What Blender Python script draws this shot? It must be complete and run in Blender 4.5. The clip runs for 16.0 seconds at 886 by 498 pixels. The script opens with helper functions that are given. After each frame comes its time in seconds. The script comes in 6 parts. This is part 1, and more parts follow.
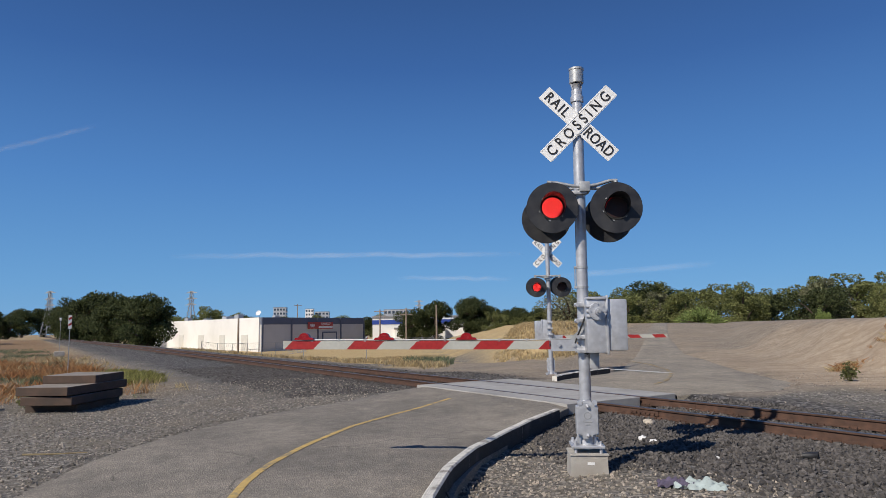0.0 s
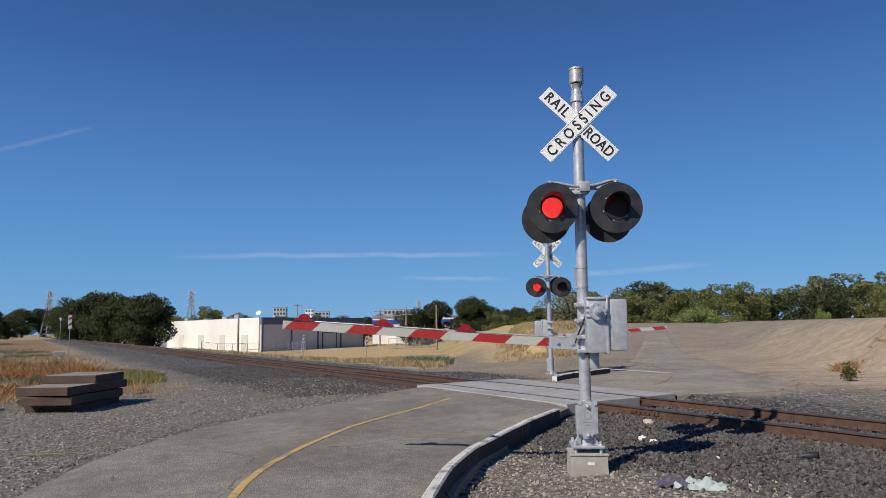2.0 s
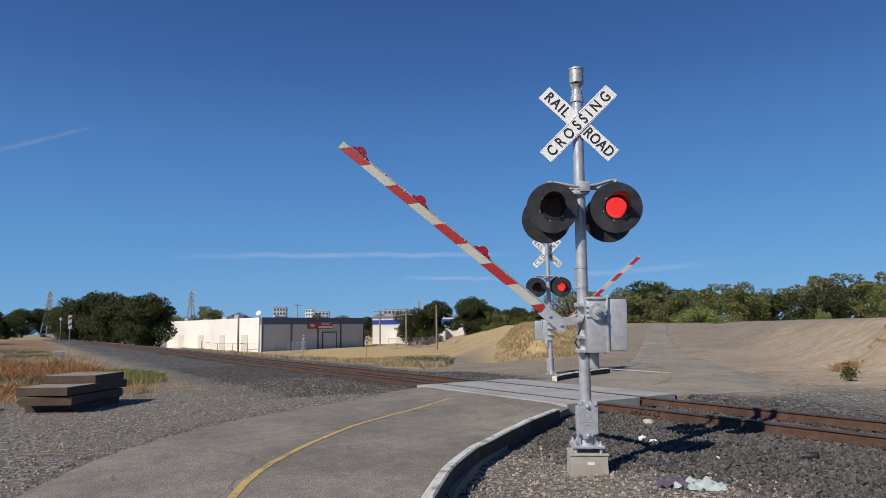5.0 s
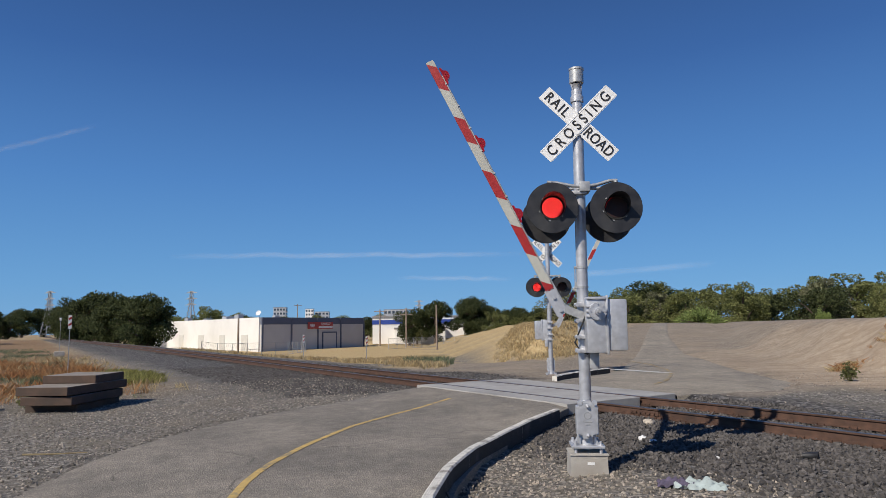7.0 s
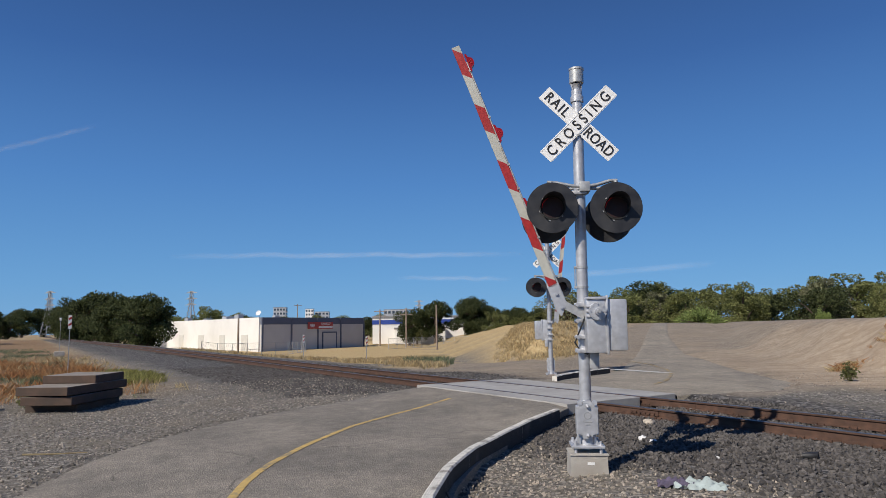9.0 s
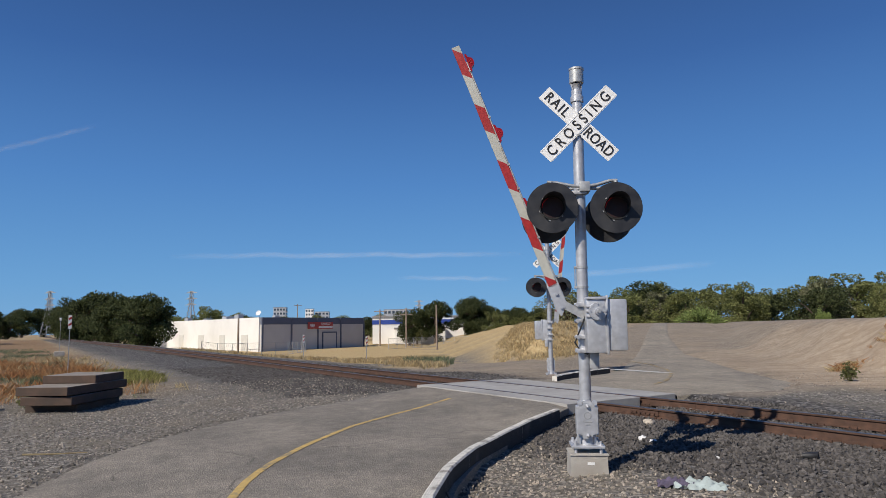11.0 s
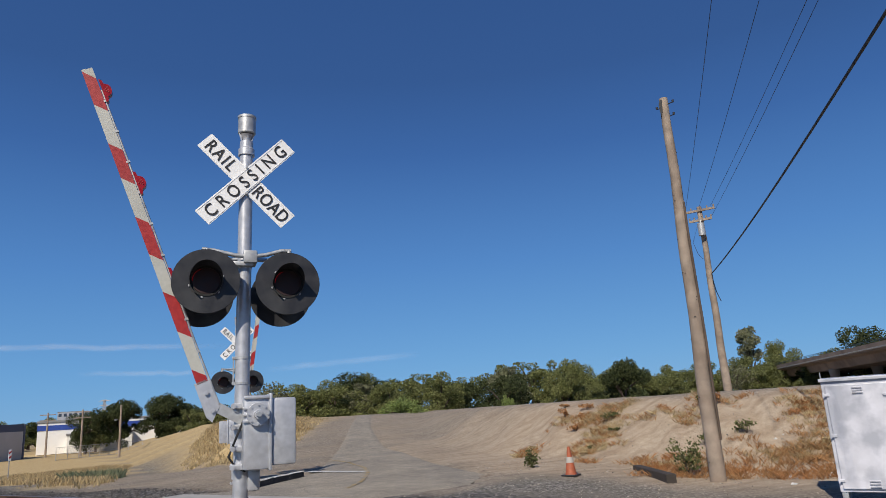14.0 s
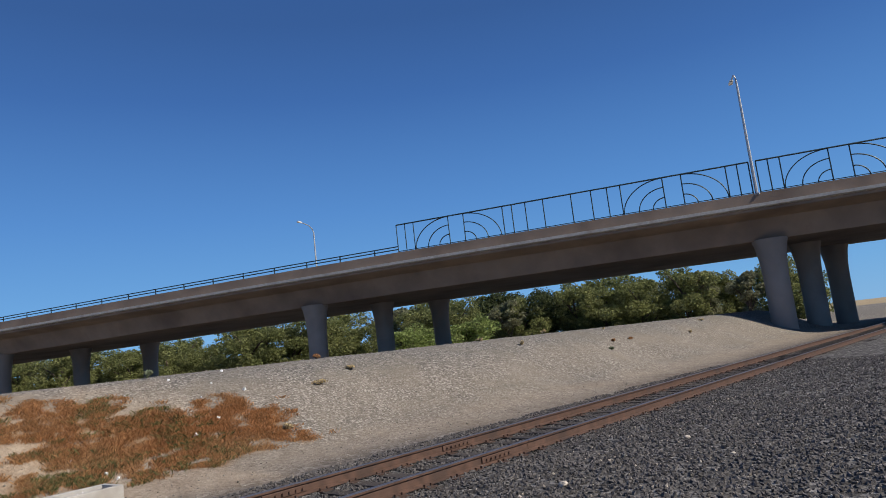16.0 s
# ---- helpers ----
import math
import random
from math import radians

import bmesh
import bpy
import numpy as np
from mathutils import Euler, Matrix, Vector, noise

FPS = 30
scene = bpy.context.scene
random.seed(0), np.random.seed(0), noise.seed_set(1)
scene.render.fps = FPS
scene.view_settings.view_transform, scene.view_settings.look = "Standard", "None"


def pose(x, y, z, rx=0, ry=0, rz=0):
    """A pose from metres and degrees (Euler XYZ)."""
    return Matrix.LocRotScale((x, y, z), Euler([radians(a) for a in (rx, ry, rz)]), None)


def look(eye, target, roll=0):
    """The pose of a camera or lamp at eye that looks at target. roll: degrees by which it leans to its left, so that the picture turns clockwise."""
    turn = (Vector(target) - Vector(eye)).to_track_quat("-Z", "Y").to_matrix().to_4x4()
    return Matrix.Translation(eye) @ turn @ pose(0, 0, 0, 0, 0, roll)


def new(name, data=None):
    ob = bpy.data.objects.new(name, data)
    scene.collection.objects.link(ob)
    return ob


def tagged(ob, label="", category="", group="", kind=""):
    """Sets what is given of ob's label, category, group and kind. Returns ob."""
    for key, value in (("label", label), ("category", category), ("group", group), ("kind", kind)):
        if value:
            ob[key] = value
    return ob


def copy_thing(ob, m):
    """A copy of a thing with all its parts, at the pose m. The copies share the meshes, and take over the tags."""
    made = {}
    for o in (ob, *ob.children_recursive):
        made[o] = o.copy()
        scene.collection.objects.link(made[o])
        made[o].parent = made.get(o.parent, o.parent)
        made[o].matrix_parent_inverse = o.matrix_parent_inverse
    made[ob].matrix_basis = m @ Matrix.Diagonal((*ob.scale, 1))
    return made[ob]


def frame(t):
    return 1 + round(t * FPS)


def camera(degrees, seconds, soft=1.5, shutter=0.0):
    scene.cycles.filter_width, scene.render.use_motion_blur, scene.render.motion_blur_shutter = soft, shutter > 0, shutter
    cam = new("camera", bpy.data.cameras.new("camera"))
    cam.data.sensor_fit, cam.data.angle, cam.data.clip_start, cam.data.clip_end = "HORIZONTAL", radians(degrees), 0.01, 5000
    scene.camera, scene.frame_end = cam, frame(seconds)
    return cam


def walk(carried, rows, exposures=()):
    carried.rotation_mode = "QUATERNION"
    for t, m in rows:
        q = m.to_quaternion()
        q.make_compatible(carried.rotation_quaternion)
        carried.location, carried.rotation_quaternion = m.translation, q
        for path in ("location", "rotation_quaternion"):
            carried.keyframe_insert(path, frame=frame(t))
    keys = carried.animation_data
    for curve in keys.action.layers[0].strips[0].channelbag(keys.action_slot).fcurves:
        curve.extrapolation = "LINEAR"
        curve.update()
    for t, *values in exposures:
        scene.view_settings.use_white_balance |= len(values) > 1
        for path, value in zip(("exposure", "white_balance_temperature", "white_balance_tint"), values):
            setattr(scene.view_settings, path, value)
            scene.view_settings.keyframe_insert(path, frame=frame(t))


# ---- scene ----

# ---------------------------------------------------------------- camera
cam = camera(66.7, 16.0, soft=0.8)
PATH = [
    (0.0, 0.000, 0.000, 1.744, 58.022, 6.653, 0.899),
    (11.7, 0.000, 0.000, 1.744, 58.022, 6.653, 0.899),
    (12.0, -0.014, 0.003, 1.738, 56.453, 6.371, 0.208),
    (12.5, -0.124, 0.112, 1.799, 54.962, 8.507, 2.212),
    (13.0, -0.383, 0.439, 1.852, 55.917, 12.028, 2.077),
    (13.2, -0.474, 0.583, 1.865, 53.577, 12.644, 1.785),
    (13.5, -0.634, 0.847, 1.824, 46.895, 13.494, 1.567),
    (14.0, -0.815, 1.455, 1.839, 34.059, 13.465, 3.537),
    (14.5, -0.953, 2.102, 1.850, 23.687, 12.599, 3.724),
    (15.0, -1.035, 2.685, 1.827, 2.274, 12.473, 2.016),
    (15.3, -1.029, 3.056, 1.803, -10.254, 10.956, 4.099),
    (15.5, -0.962, 3.190, 1.789, -21.470, 10.507, 6.640),
    (15.7, -0.953, 3.289, 1.790, -30.708, 10.439, 7.766),
    (16.0, -0.781, 3.538, 1.775, -47.779, 8.323, 6.494),
]
walk(cam, [(t, pose(x, y, z, 90 + pitch, roll, yaw)) for t, x, y, z, yaw, pitch, roll in PATH],
     exposures=[(0.0, 0.0), (15.0, 0.0), (15.5, -0.03), (16.0, 0.16)])

# ---------------------------------------------------------------- light
SUN_AZ, SUN_EL = math.atan2(-0.97, 0.245), radians(39.5)   # where the sun stands
world = bpy.data.worlds.new("world")
scene.world = world
world.use_nodes = True
wn = world.node_tree
sky = wn.nodes.new("ShaderNodeTexSky")
sky.sky_type, sky.sun_disc = "NISHITA", False
sky.sun_elevation, sky.sun_rotation = SUN_EL, math.pi / 2 - SUN_AZ
sky.air_density, sky.dust_density, sky.ozone_density = 1.0, 0.0, 10.0
wn.nodes["Background"].inputs["Strength"].default_value = 0.086
wn.links.new(sky.outputs[0], wn.nodes["Background"].inputs["Color"])
# clear-air gradient by height above the horizon, laid over the sky texture
sky_co = wn.nodes.new("ShaderNodeTexCoord")
sky_sep = wn.nodes.new("ShaderNodeSeparateXYZ")
wn.links.new(sky_co.outputs["Generated"], sky_sep.inputs[0])
sky_ramp = wn.nodes.new("ShaderNodeValToRGB")
SKY_STOPS = [(0.0, (0.165, 0.39, 0.69)), (0.063, (0.136, 0.35, 0.67)), (0.21, (0.082, 0.237, 0.56)), (0.366, (0.0425, 0.131, 0.376)), (0.46, (0.033, 0.097, 0.285)), (1.0, (0.018, 0.055, 0.19))]
while len(sky_ramp.color_ramp.elements) < len(SKY_STOPS):
    sky_ramp.color_ramp.elements.new(0.5)
for sky_el, (sky_at, sky_col) in zip(sky_ramp.color_ramp.elements, SKY_STOPS):
    sky_el.position, sky_el.color = sky_at, (*sky_col, 1)
wn.links.new(sky_sep.outputs["Z"], sky_ramp.inputs["Fac"])
clear = wn.nodes.new("ShaderNodeBackground")
wn.links.new(sky_ramp.outputs["Color"], clear.inputs["Color"])
sky_mix = wn.nodes.new("ShaderNodeMixShader")
sky_mix.inputs["Fac"].default_value = 0.85
wn.links.new(wn.nodes["Background"].outputs[0], sky_mix.inputs[1])
wn.links.new(clear.outputs[0], sky_mix.inputs[2])
wn.links.new(sky_mix.outputs[0], wn.nodes["World Output"].inputs["Surface"])
sun_data = bpy.data.lights.new("sun", "SUN")
sun_data.energy, sun_data.angle, sun_data.color = 4.6, radians(0.5), (1.0, 0.92, 0.80)
sun = new("sun", sun_data)
sun_dir = Vector((math.cos(SUN_EL) * math.cos(SUN_AZ), math.cos(SUN_EL) * math.sin(SUN_AZ), math.sin(SUN_EL)))
sun.matrix_world = look(sun_dir * 50, (0, 0, 0))
scene.view_settings.exposure = 0.0


# ---------------------------------------------------------------- materials
def ramp(nt, stops):
    node = nt.nodes.new("ShaderNodeValToRGB")
    els = node.color_ramp.elements
    while len(els) < len(stops):
        els.new(0.5)
    for el, (at, col) in zip(els, stops):
        el.position, el.color = at, (*col, 1)
    return node


def mat(name, col, rough=0.6, metal=0.0, scale=8.0, vary=0.25, bump=0.15, dirt=None, dirt_scale=1.5, dirt_at=(0.5, 0.75), fine=60.0, spec=0.5, island=0.0, piece=0.0):
    """A surface with two scales of variation, a stain colour and fine relief."""
    m = bpy.data.materials.new(name)
    m.use_nodes = True
    nt = m.node_tree
    bsdf = nt.nodes["Principled BSDF"]
    bsdf.inputs["Metallic"].default_value = metal
    bsdf.inputs["Specular IOR Level"].default_value = spec
    co = nt.nodes.new("ShaderNodeTexCoord")
    n1 = nt.nodes.new("ShaderNodeTexNoise")
    n1.inputs["Scale"].default_value, n1.inputs["Detail"].default_value = scale, 6
    nt.links.new(co.outputs["Object"], n1.inputs["Vector"])
    lo = tuple(c * (1 - vary) for c in col)
    hi = tuple(min(1, c * (1 + vary)) for c in col)
    r1 = ramp(nt, [(0.3, lo), (0.7, hi)])
    nt.links.new(n1.outputs["Fac"], r1.inputs["Fac"])
    out = r1.outputs["Color"]
    if dirt:
        n2 = nt.nodes.new("ShaderNodeTexNoise")
        n2.inputs["Scale"].default_value, n2.inputs["Detail"].default_value = dirt_scale, 5
        nt.links.new(co.outputs["Object"], n2.inputs["Vector"])
        r2 = ramp(nt, [(dirt_at[0], (0, 0, 0)), (dirt_at[1], (1, 1, 1))])
        nt.links.new(n2.outputs["Fac"], r2.inputs["Fac"])
        mix = nt.nodes.new("ShaderNodeMixRGB")
        nt.links.new(r2.outputs["Color"], mix.inputs["Fac"])
        nt.links.new(out, mix.inputs["Color1"])
        mix.inputs["Color2"].default_value = (*dirt, 1)
        out = mix.outputs["Color"]
    for amount, kind, sock in ((island, "ShaderNodeNewGeometry", "Random Per Island"), (piece, "ShaderNodeObjectInfo", "Random")):
        if amount:
            g = nt.nodes.new(kind)
            rr = ramp(nt, [(0, (1 - amount,) * 3), (1, (1 + amount,) * 3)])
            nt.links.new(g.outputs[sock], rr.inputs["Fac"])
            mul = nt.nodes.new("ShaderNodeMixRGB")
            mul.blend_type = "MULTIPLY"
            mul.inputs["Fac"].default_value = 1
            nt.links.new(out, mul.inputs["Color1"])
            nt.links.new(rr.outputs["Color"], mul.inputs["Color2"])
            out = mul.outputs["Color"]
    nt.links.new(out, bsdf.inputs["Base Color"])
    rr = ramp(nt, [(0.3, (rough * 0.85,) * 3), (0.7, (min(1, rough * 1.12),) * 3)])
    nt.links.new(n1.outputs["Fac"], rr.inputs["Fac"])
    nt.links.new(rr.outputs["Color"], bsdf.inputs["Roughness"])
    if bump:
        n3 = nt.nodes.new("ShaderNodeTexNoise")
        n3.inputs["Scale"].default_value, n3.inputs["Detail"].default_value = fine, 4
        nt.links.new(co.outputs["Object"], n3.inputs["Vector"])
        b = nt.nodes.new("ShaderNodeBump")
        b.inputs["Strength"].default_value, b.inputs["Distance"].default_value = bump, 0.02
        nt.links.new(n3.outputs["Fac"], b.inputs["Height"])
        nt.links.new(b.outputs["Normal"], bsdf.inputs["Normal"])
    return m


def glow(name, col, strength):
    m = bpy.data.materials.new(name)
    m.use_nodes = True
    b = m.node_tree.nodes["Principled BSDF"]
    b.inputs["Base Color"].default_value = (*col, 1)
    b.inputs["Emission Color"].default_value = (*col, 1)
    b.inputs["Emission Strength"].default_value = strength
    return m


ALU = mat("aluminium_paint", (0.50, 0.51, 0.54), 0.42, 0.45, 14, 0.12, 0.05, (0.36, 0.36, 0.37), 3.0, (0.55, 0.8))
GALV = mat("galvanised_steel", (0.42, 0.43, 0.44), 0.5, 0.5, 20, 0.15, 0.05, (0.3, 0.27, 0.24), 4.0, (0.6, 0.8))
BLACK = mat("black_enamel", (0.022, 0.022, 0.025), 0.45, 0, 10, 0.3, 0.03, (0.05, 0.05, 0.05), 3)
BLACKIN = mat("matt_black", (0.012, 0.012, 0.012), 0.8, 0, 10, 0.3, 0.0)
WHITE_SIGN = mat("white_sheeting", (0.80, 0.80, 0.80), 0.4, 0, 40, 0.03, 0.02, (0.66, 0.66, 0.65), 2.5, (0.55, 0.85))
LETTER = mat("black_lettering", (0.015, 0.015, 0.016), 0.5, 0, 10, 0.2, 0)
ARM_WHITE = mat("arm_white_sheeting", (0.44, 0.44, 0.40), 0.45, 0, 30, 0.06, 0.02, (0.34, 0.33, 0.29), 2.0, (0.5, 0.8))
ARM_RED = mat("arm_red_sheeting", (0.33, 0.018, 0.018), 0.45, 0, 30, 0.15, 0.02, (0.27, 0.035, 0.03), 5.0)
SCRATCH = mat("scratched_ochre", (0.55, 0.25, 0.06), 0.6, 0, 30, 0.2, 0)
LED_ON = glow("lit_red_led", (0.62, 0.003, 0.008), 0.32)
LED_DOT = glow("bright_red_led", (1.0, 0.07, 0.055), 2.2)
LENS_OFF = mat("dark_red_lens", (0.022, 0.006, 0.006), 0.6, 0, 20, 0.3, 0.02)
LENS_RED = mat("red_plastic_lens", (0.28, 0.006, 0.010), 0.25, 0, 20, 0.2, 0.02)
CONCRETE = mat("concrete", (0.40, 0.38, 0.35), 0.85, 0, 6, 0.15, 0.3, (0.28, 0.25, 0.21), 1.2, (0.5, 0.75))
# near-black concrete for the right-hand outer face of the kerb stones
KERB_DARK = mat("kerb_dark_face", (0.035, 0.033, 0.032), 0.85, 0, 8, 0.3, 0.3, (0.09, 0.08, 0.07), 3.0, (0.55, 0.75))
KERB_W = mat("kerb_white_paint", (0.62, 0.60, 0.55), 0.8, 0, 14, 0.14, 0.5, (0.30, 0.28, 0.25), 5.0, (0.52, 0.64))
SLAB = mat("crossing_concrete", (0.36, 0.35, 0.335), 0.85, 0, 5, 0.12, 0.25, (0.25, 0.24, 0.225), 0.9, (0.45, 0.75))
RUST = mat("rail_rust", (0.100, 0.055, 0.038), 0.75, 0.2, 7, 0.3, 0.2, (0.055, 0.036, 0.028), 1.5)
STEEL = mat("rail_polished", (0.20, 0.19, 0.20), 0.4, 0.8, 12, 0.1, 0.02)
TIE = mat("tie_timber", (0.045, 0.036, 0.03), 0.85, 0, 6, 0.35, 0.4, (0.10, 0.085, 0.07), 2, piece=0.25)
STACK = mat("stacked_slab_side", (0.082, 0.052, 0.038), 0.85, 0, 5, 0.3, 0.3, (0.05, 0.035, 0.028), 1.5)
STACKTOP = mat("stacked_slab_top", (0.25, 0.22, 0.19), 0.85, 0, 5, 0.2, 0.3, (0.2, 0.17, 0.14), 1.5)
YELLOW = mat("yellow_road_paint", (0.52, 0.36, 0.12), 0.75, 0, 9, 0.2, 0.2, (0.24, 0.20, 0.13), 6.0, (0.52, 0.66))
YELLOW_OLD = mat("faded_yellow_paint", (0.32, 0.235, 0.10), 0.8, 0, 9, 0.2, 0.2, (0.24, 0.21, 0.17), 4.0, (0.45, 0.6))
WHITE_ROAD = mat("white_road_paint", (0.50, 0.49, 0.46), 0.75, 0, 9, 0.15, 0.2, (0.26, 0.25, 0.23), 5.0, (0.5, 0.68))
WOOD_POLE = mat("weathered_pole_wood", (0.30, 0.24, 0.19), 0.85, 0, 3, 0.25, 0.4, (0.17, 0.125, 0.095), 1.3, (0.45, 0.7))
CABLE = mat("black_cable", (0.02, 0.02, 0.022), 0.6, 0, 5, 0.2, 0)
CABINET = mat("cabinet_paint", (0.64, 0.64, 0.69), 0.42, 0.1, 5.0, 0.10, 0.05, (0.42, 0.43, 0.48), 1.9, (0.46, 0.60))
BR_SIDE = mat("bridge_concrete", (0.27, 0.20, 0.15), 0.85, 0, 0.6, 0.15, 0.3, (0.15, 0.105, 0.078), 0.25, (0.45, 0.75), fine=8)
BR_COL = mat("column_concrete", (0.29, 0.25, 0.22), 0.85, 0, 0.6, 0.12, 0.3, (0.2, 0.18, 0.17), 0.25, fine=8)
RAIL_TEAL = mat("dark_teal_railing", (0.02, 0.05, 0.065), 0.5, 0.2, 2, 0.2, 0)
WALL_WHITE = mat("warehouse_white", (0.80, 0.79, 0.77), 0.7, 0, 0.3, 0.04, 0.1, (0.66, 0.65, 0.62), 0.12, fine=3)
WALL_GREY = mat("warehouse_grey", (0.55, 0.54, 0.53), 0.75, 0, 0.3, 0.06, 0.1, (0.47, 0.46, 0.45), 0.12, fine=3)
WALL_BAND = mat("warehouse_slate_band", (0.10, 0.115, 0.17), 0.7, 0, 0.4, 0.1, 0.05)
ROOF = mat("roof_grey", (0.25, 0.25, 0.25), 0.85, 0, 0.5, 0.2, 0.1)
DOOR_W = mat("door_off_white", (0.62, 0.61, 0.58), 0.6, 0, 2, 0.06, 0.05)
FOR_RED = mat("banner_red", (0.40, 0.06, 0.05), 0.6, 0, 2, 0.15, 0)
BLUE = mat("blue_paint", (0.03, 0.07, 0.32), 0.6, 0, 1, 0.15, 0)
GLASSY = mat("dark_glass", (0.05, 0.07, 0.10), 0.12, 0, 2, 0.2, 0)
FARWALL = mat("distant_building", (0.36, 0.38, 0.42), 0.7, 0, 0.1, 0.15, 0)
BARK = mat("bark", (0.09, 0.065, 0.05), 0.9, 0, 3, 0.3, 0.4)
ORANGE = mat("cone_orange", (0.34, 0.085, 0.035), 0.6, 0, 10, 0.25, 0.1, (0.25, 0.08, 0.04), 4)
ROCK_D = mat("ballast_stone", (0.088, 0.080, 0.076), 0.9, 0, 20, 0.3, 0.2, island=0.5)
ROCK_L = mat("gravel_stone", (0.27, 0.235, 0.195), 0.9, 0, 20, 0.3, 0.2, island=0.6)
CLOTH_G = mat("pale_green_cloth", (0.36, 0.42, 0.42), 0.9, 0, 12, 0.2, 0.3)
CLOTH_P = mat("purple_cloth", (0.09, 0.075, 0.12), 0.9, 0, 12, 0.4, 0.3)
LITTER = mat("white_litter", (0.7, 0.7, 0.7), 0.7, 0, 12, 0.1, 0)


def leafy(name, col, col2, scale=0.5):
    m = mat(name, col, 0.7, 0, 3, 0.2, 0, col2, scale, (0.4, 0.65), spec=0.3, island=0.45)
    nt = m.node_tree
    bsdf, out = nt.nodes["Principled BSDF"], nt.nodes["Material Output"]
    thin = nt.nodes.new("ShaderNodeBsdfTranslucent")
    nt.links.new(bsdf.inputs["Base Color"].links[0].from_socket, thin.inputs["Color"])
    both = nt.nodes.new("ShaderNodeMixShader")
    both.inputs["Fac"].default_value = 0.45
    nt.links.new(bsdf.outputs[0], both.inputs[1])
    nt.links.new(thin.outputs[0], both.inputs[2])
    nt.links.new(both.outputs[0], out.inputs["Surface"])
    return m


LEAF_DARK = leafy("oak_leaves", (0.062, 0.078, 0.030), (0.088, 0.104, 0.040))
LEAF_MID = leafy("cottonwood_leaves", (0.175, 0.192, 0.066), (0.22, 0.23, 0.09))
LEAF_LIGHT = leafy("willow_leaves", (0.22, 0.28, 0.085), (0.27, 0.32, 0.11))
LEAF_GREY = leafy("eucalyptus_leaves", (0.19, 0.20, 0.11), (0.24, 0.235, 0.14))
STRAW = leafy("dry_straw", (0.50, 0.40, 0.23), (0.40, 0.30, 0.16))
RUSTWEED = leafy("rusty_weed", (0.38, 0.185, 0.075), (0.42, 0.25, 0.12))
WEED = leafy("green_weed", (0.11, 0.13, 0.045), (0.17, 0.16, 0.065))
GRASS_G = leafy("yellow_green_grass", (0.30, 0.29, 0.09), (0.24, 0.22, 0.08))
SAGE = leafy("grey_green_weed", (0.19, 0.21, 0.13), (0.14, 0.17, 0.09))


# ---------------------------------------------------------------- mesh helpers
def part(name, bm, material, parent=None, label="", smooth=False):
    me = bpy.data.meshes.new(name)
    bm.normal_update()
    bm.to_mesh(me)
    bm.free()
    for m in material if isinstance(material, (list, tuple)) else [material]:
        me.materials.append(m)
    if smooth:
        for poly in me.polygons:
            poly.use_smooth = True
        try:
            me.set_sharp_from_angle(angle=radians(40))
        except AttributeError:
            pass
    ob = new(name, me)
    if parent:
        ob.parent = parent
    if label:
        ob["label"] = label
    return ob


def thing(name, m, label, category, group=""):
    e = new(name)
    e.empty_display_size = 0.2
    e.matrix_basis = m
    return tagged(e, label, category, group)


def box(bm, sx, sy, sz, m=None, bevel=0.0, mi=0):
    r = bmesh.ops.create_cube(bm, size=1.0, matrix=(m or Matrix()) @ Matrix.Diagonal((sx, sy, sz, 1)))
    vs = r["verts"]
    fs = {f for v in vs for f in v.link_faces}
    if bevel:
        es = list({e for v in vs for e in v.link_edges})
        b = bmesh.ops.bevel(bm, geom=es, offset=bevel, segments=2, affect="EDGES", profile=0.6)
        fs = fs | set(b["faces"])
    for f in fs:
        if f.is_valid:
            f.material_index = mi
    return bm


def cyl(bm, r1, r2, h, m=None, seg=20, mi=0):
    """A cone or cylinder along local z, from 0 to h."""
    r = bmesh.ops.create_cone(bm, cap_ends=True, segments=seg, radius1=r1, radius2=r2, depth=h, matrix=(m or Matrix()) @ Matrix.Translation((0, 0, h / 2)))
    for f in {f for v in r["verts"] for f in v.link_faces}:
        f.material_index = mi
    return bm


def lathe(bm, profile, m=None, seg=28, close=False):
    """Turns (radius, height) pairs round local z."""
    m = m or Matrix()
    rings = []
    for r, h in profile:
        rings.append([bm.verts.new(m @ Vector((r * math.cos(2 * math.pi * i / seg), r * math.sin(2 * math.pi * i / seg), h))) for i in range(seg)])
    for a, b in zip(rings, rings[1:]):
        for i in range(seg):
            bm.faces.new((a[i], a[(i + 1) % seg], b[(i + 1) % seg], b[i]))
    if close:
        bm.faces.new(list(reversed(rings[0])))
        bm.faces.new(rings[-1])
    return bm


def tube(bm, pts, radius, seg=8, mi=0):
    pts = [Vector(p) for p in pts]
    rings = []
    for i, p in enumerate(pts):
        d = (pts[min(i + 1, len(pts) - 1)] - pts[max(i - 1, 0)]).normalized()
        a = d.orthogonal().normalized() if abs(d.z) > 0.95 else d.cross(Vector((0, 0, 1))).normalized()
        b = d.cross(a)
        r = radius[i] if isinstance(radius, (list, tuple)) else radius
        rings.append([bm.verts.new(p + (a * math.cos(t) + b * math.sin(t)) * r) for t in (2 * math.pi * k / seg for k in range(seg))])
    for a, b in zip(rings, rings[1:]):
        for i in range(seg):
            f = bm.faces.new((a[i], a[(i + 1) % seg], b[(i + 1) % seg], b[i]))
            f.material_index = mi
    bm.faces.new(rings[0])
    bm.faces.new(list(reversed(rings[-1])))
    return bm


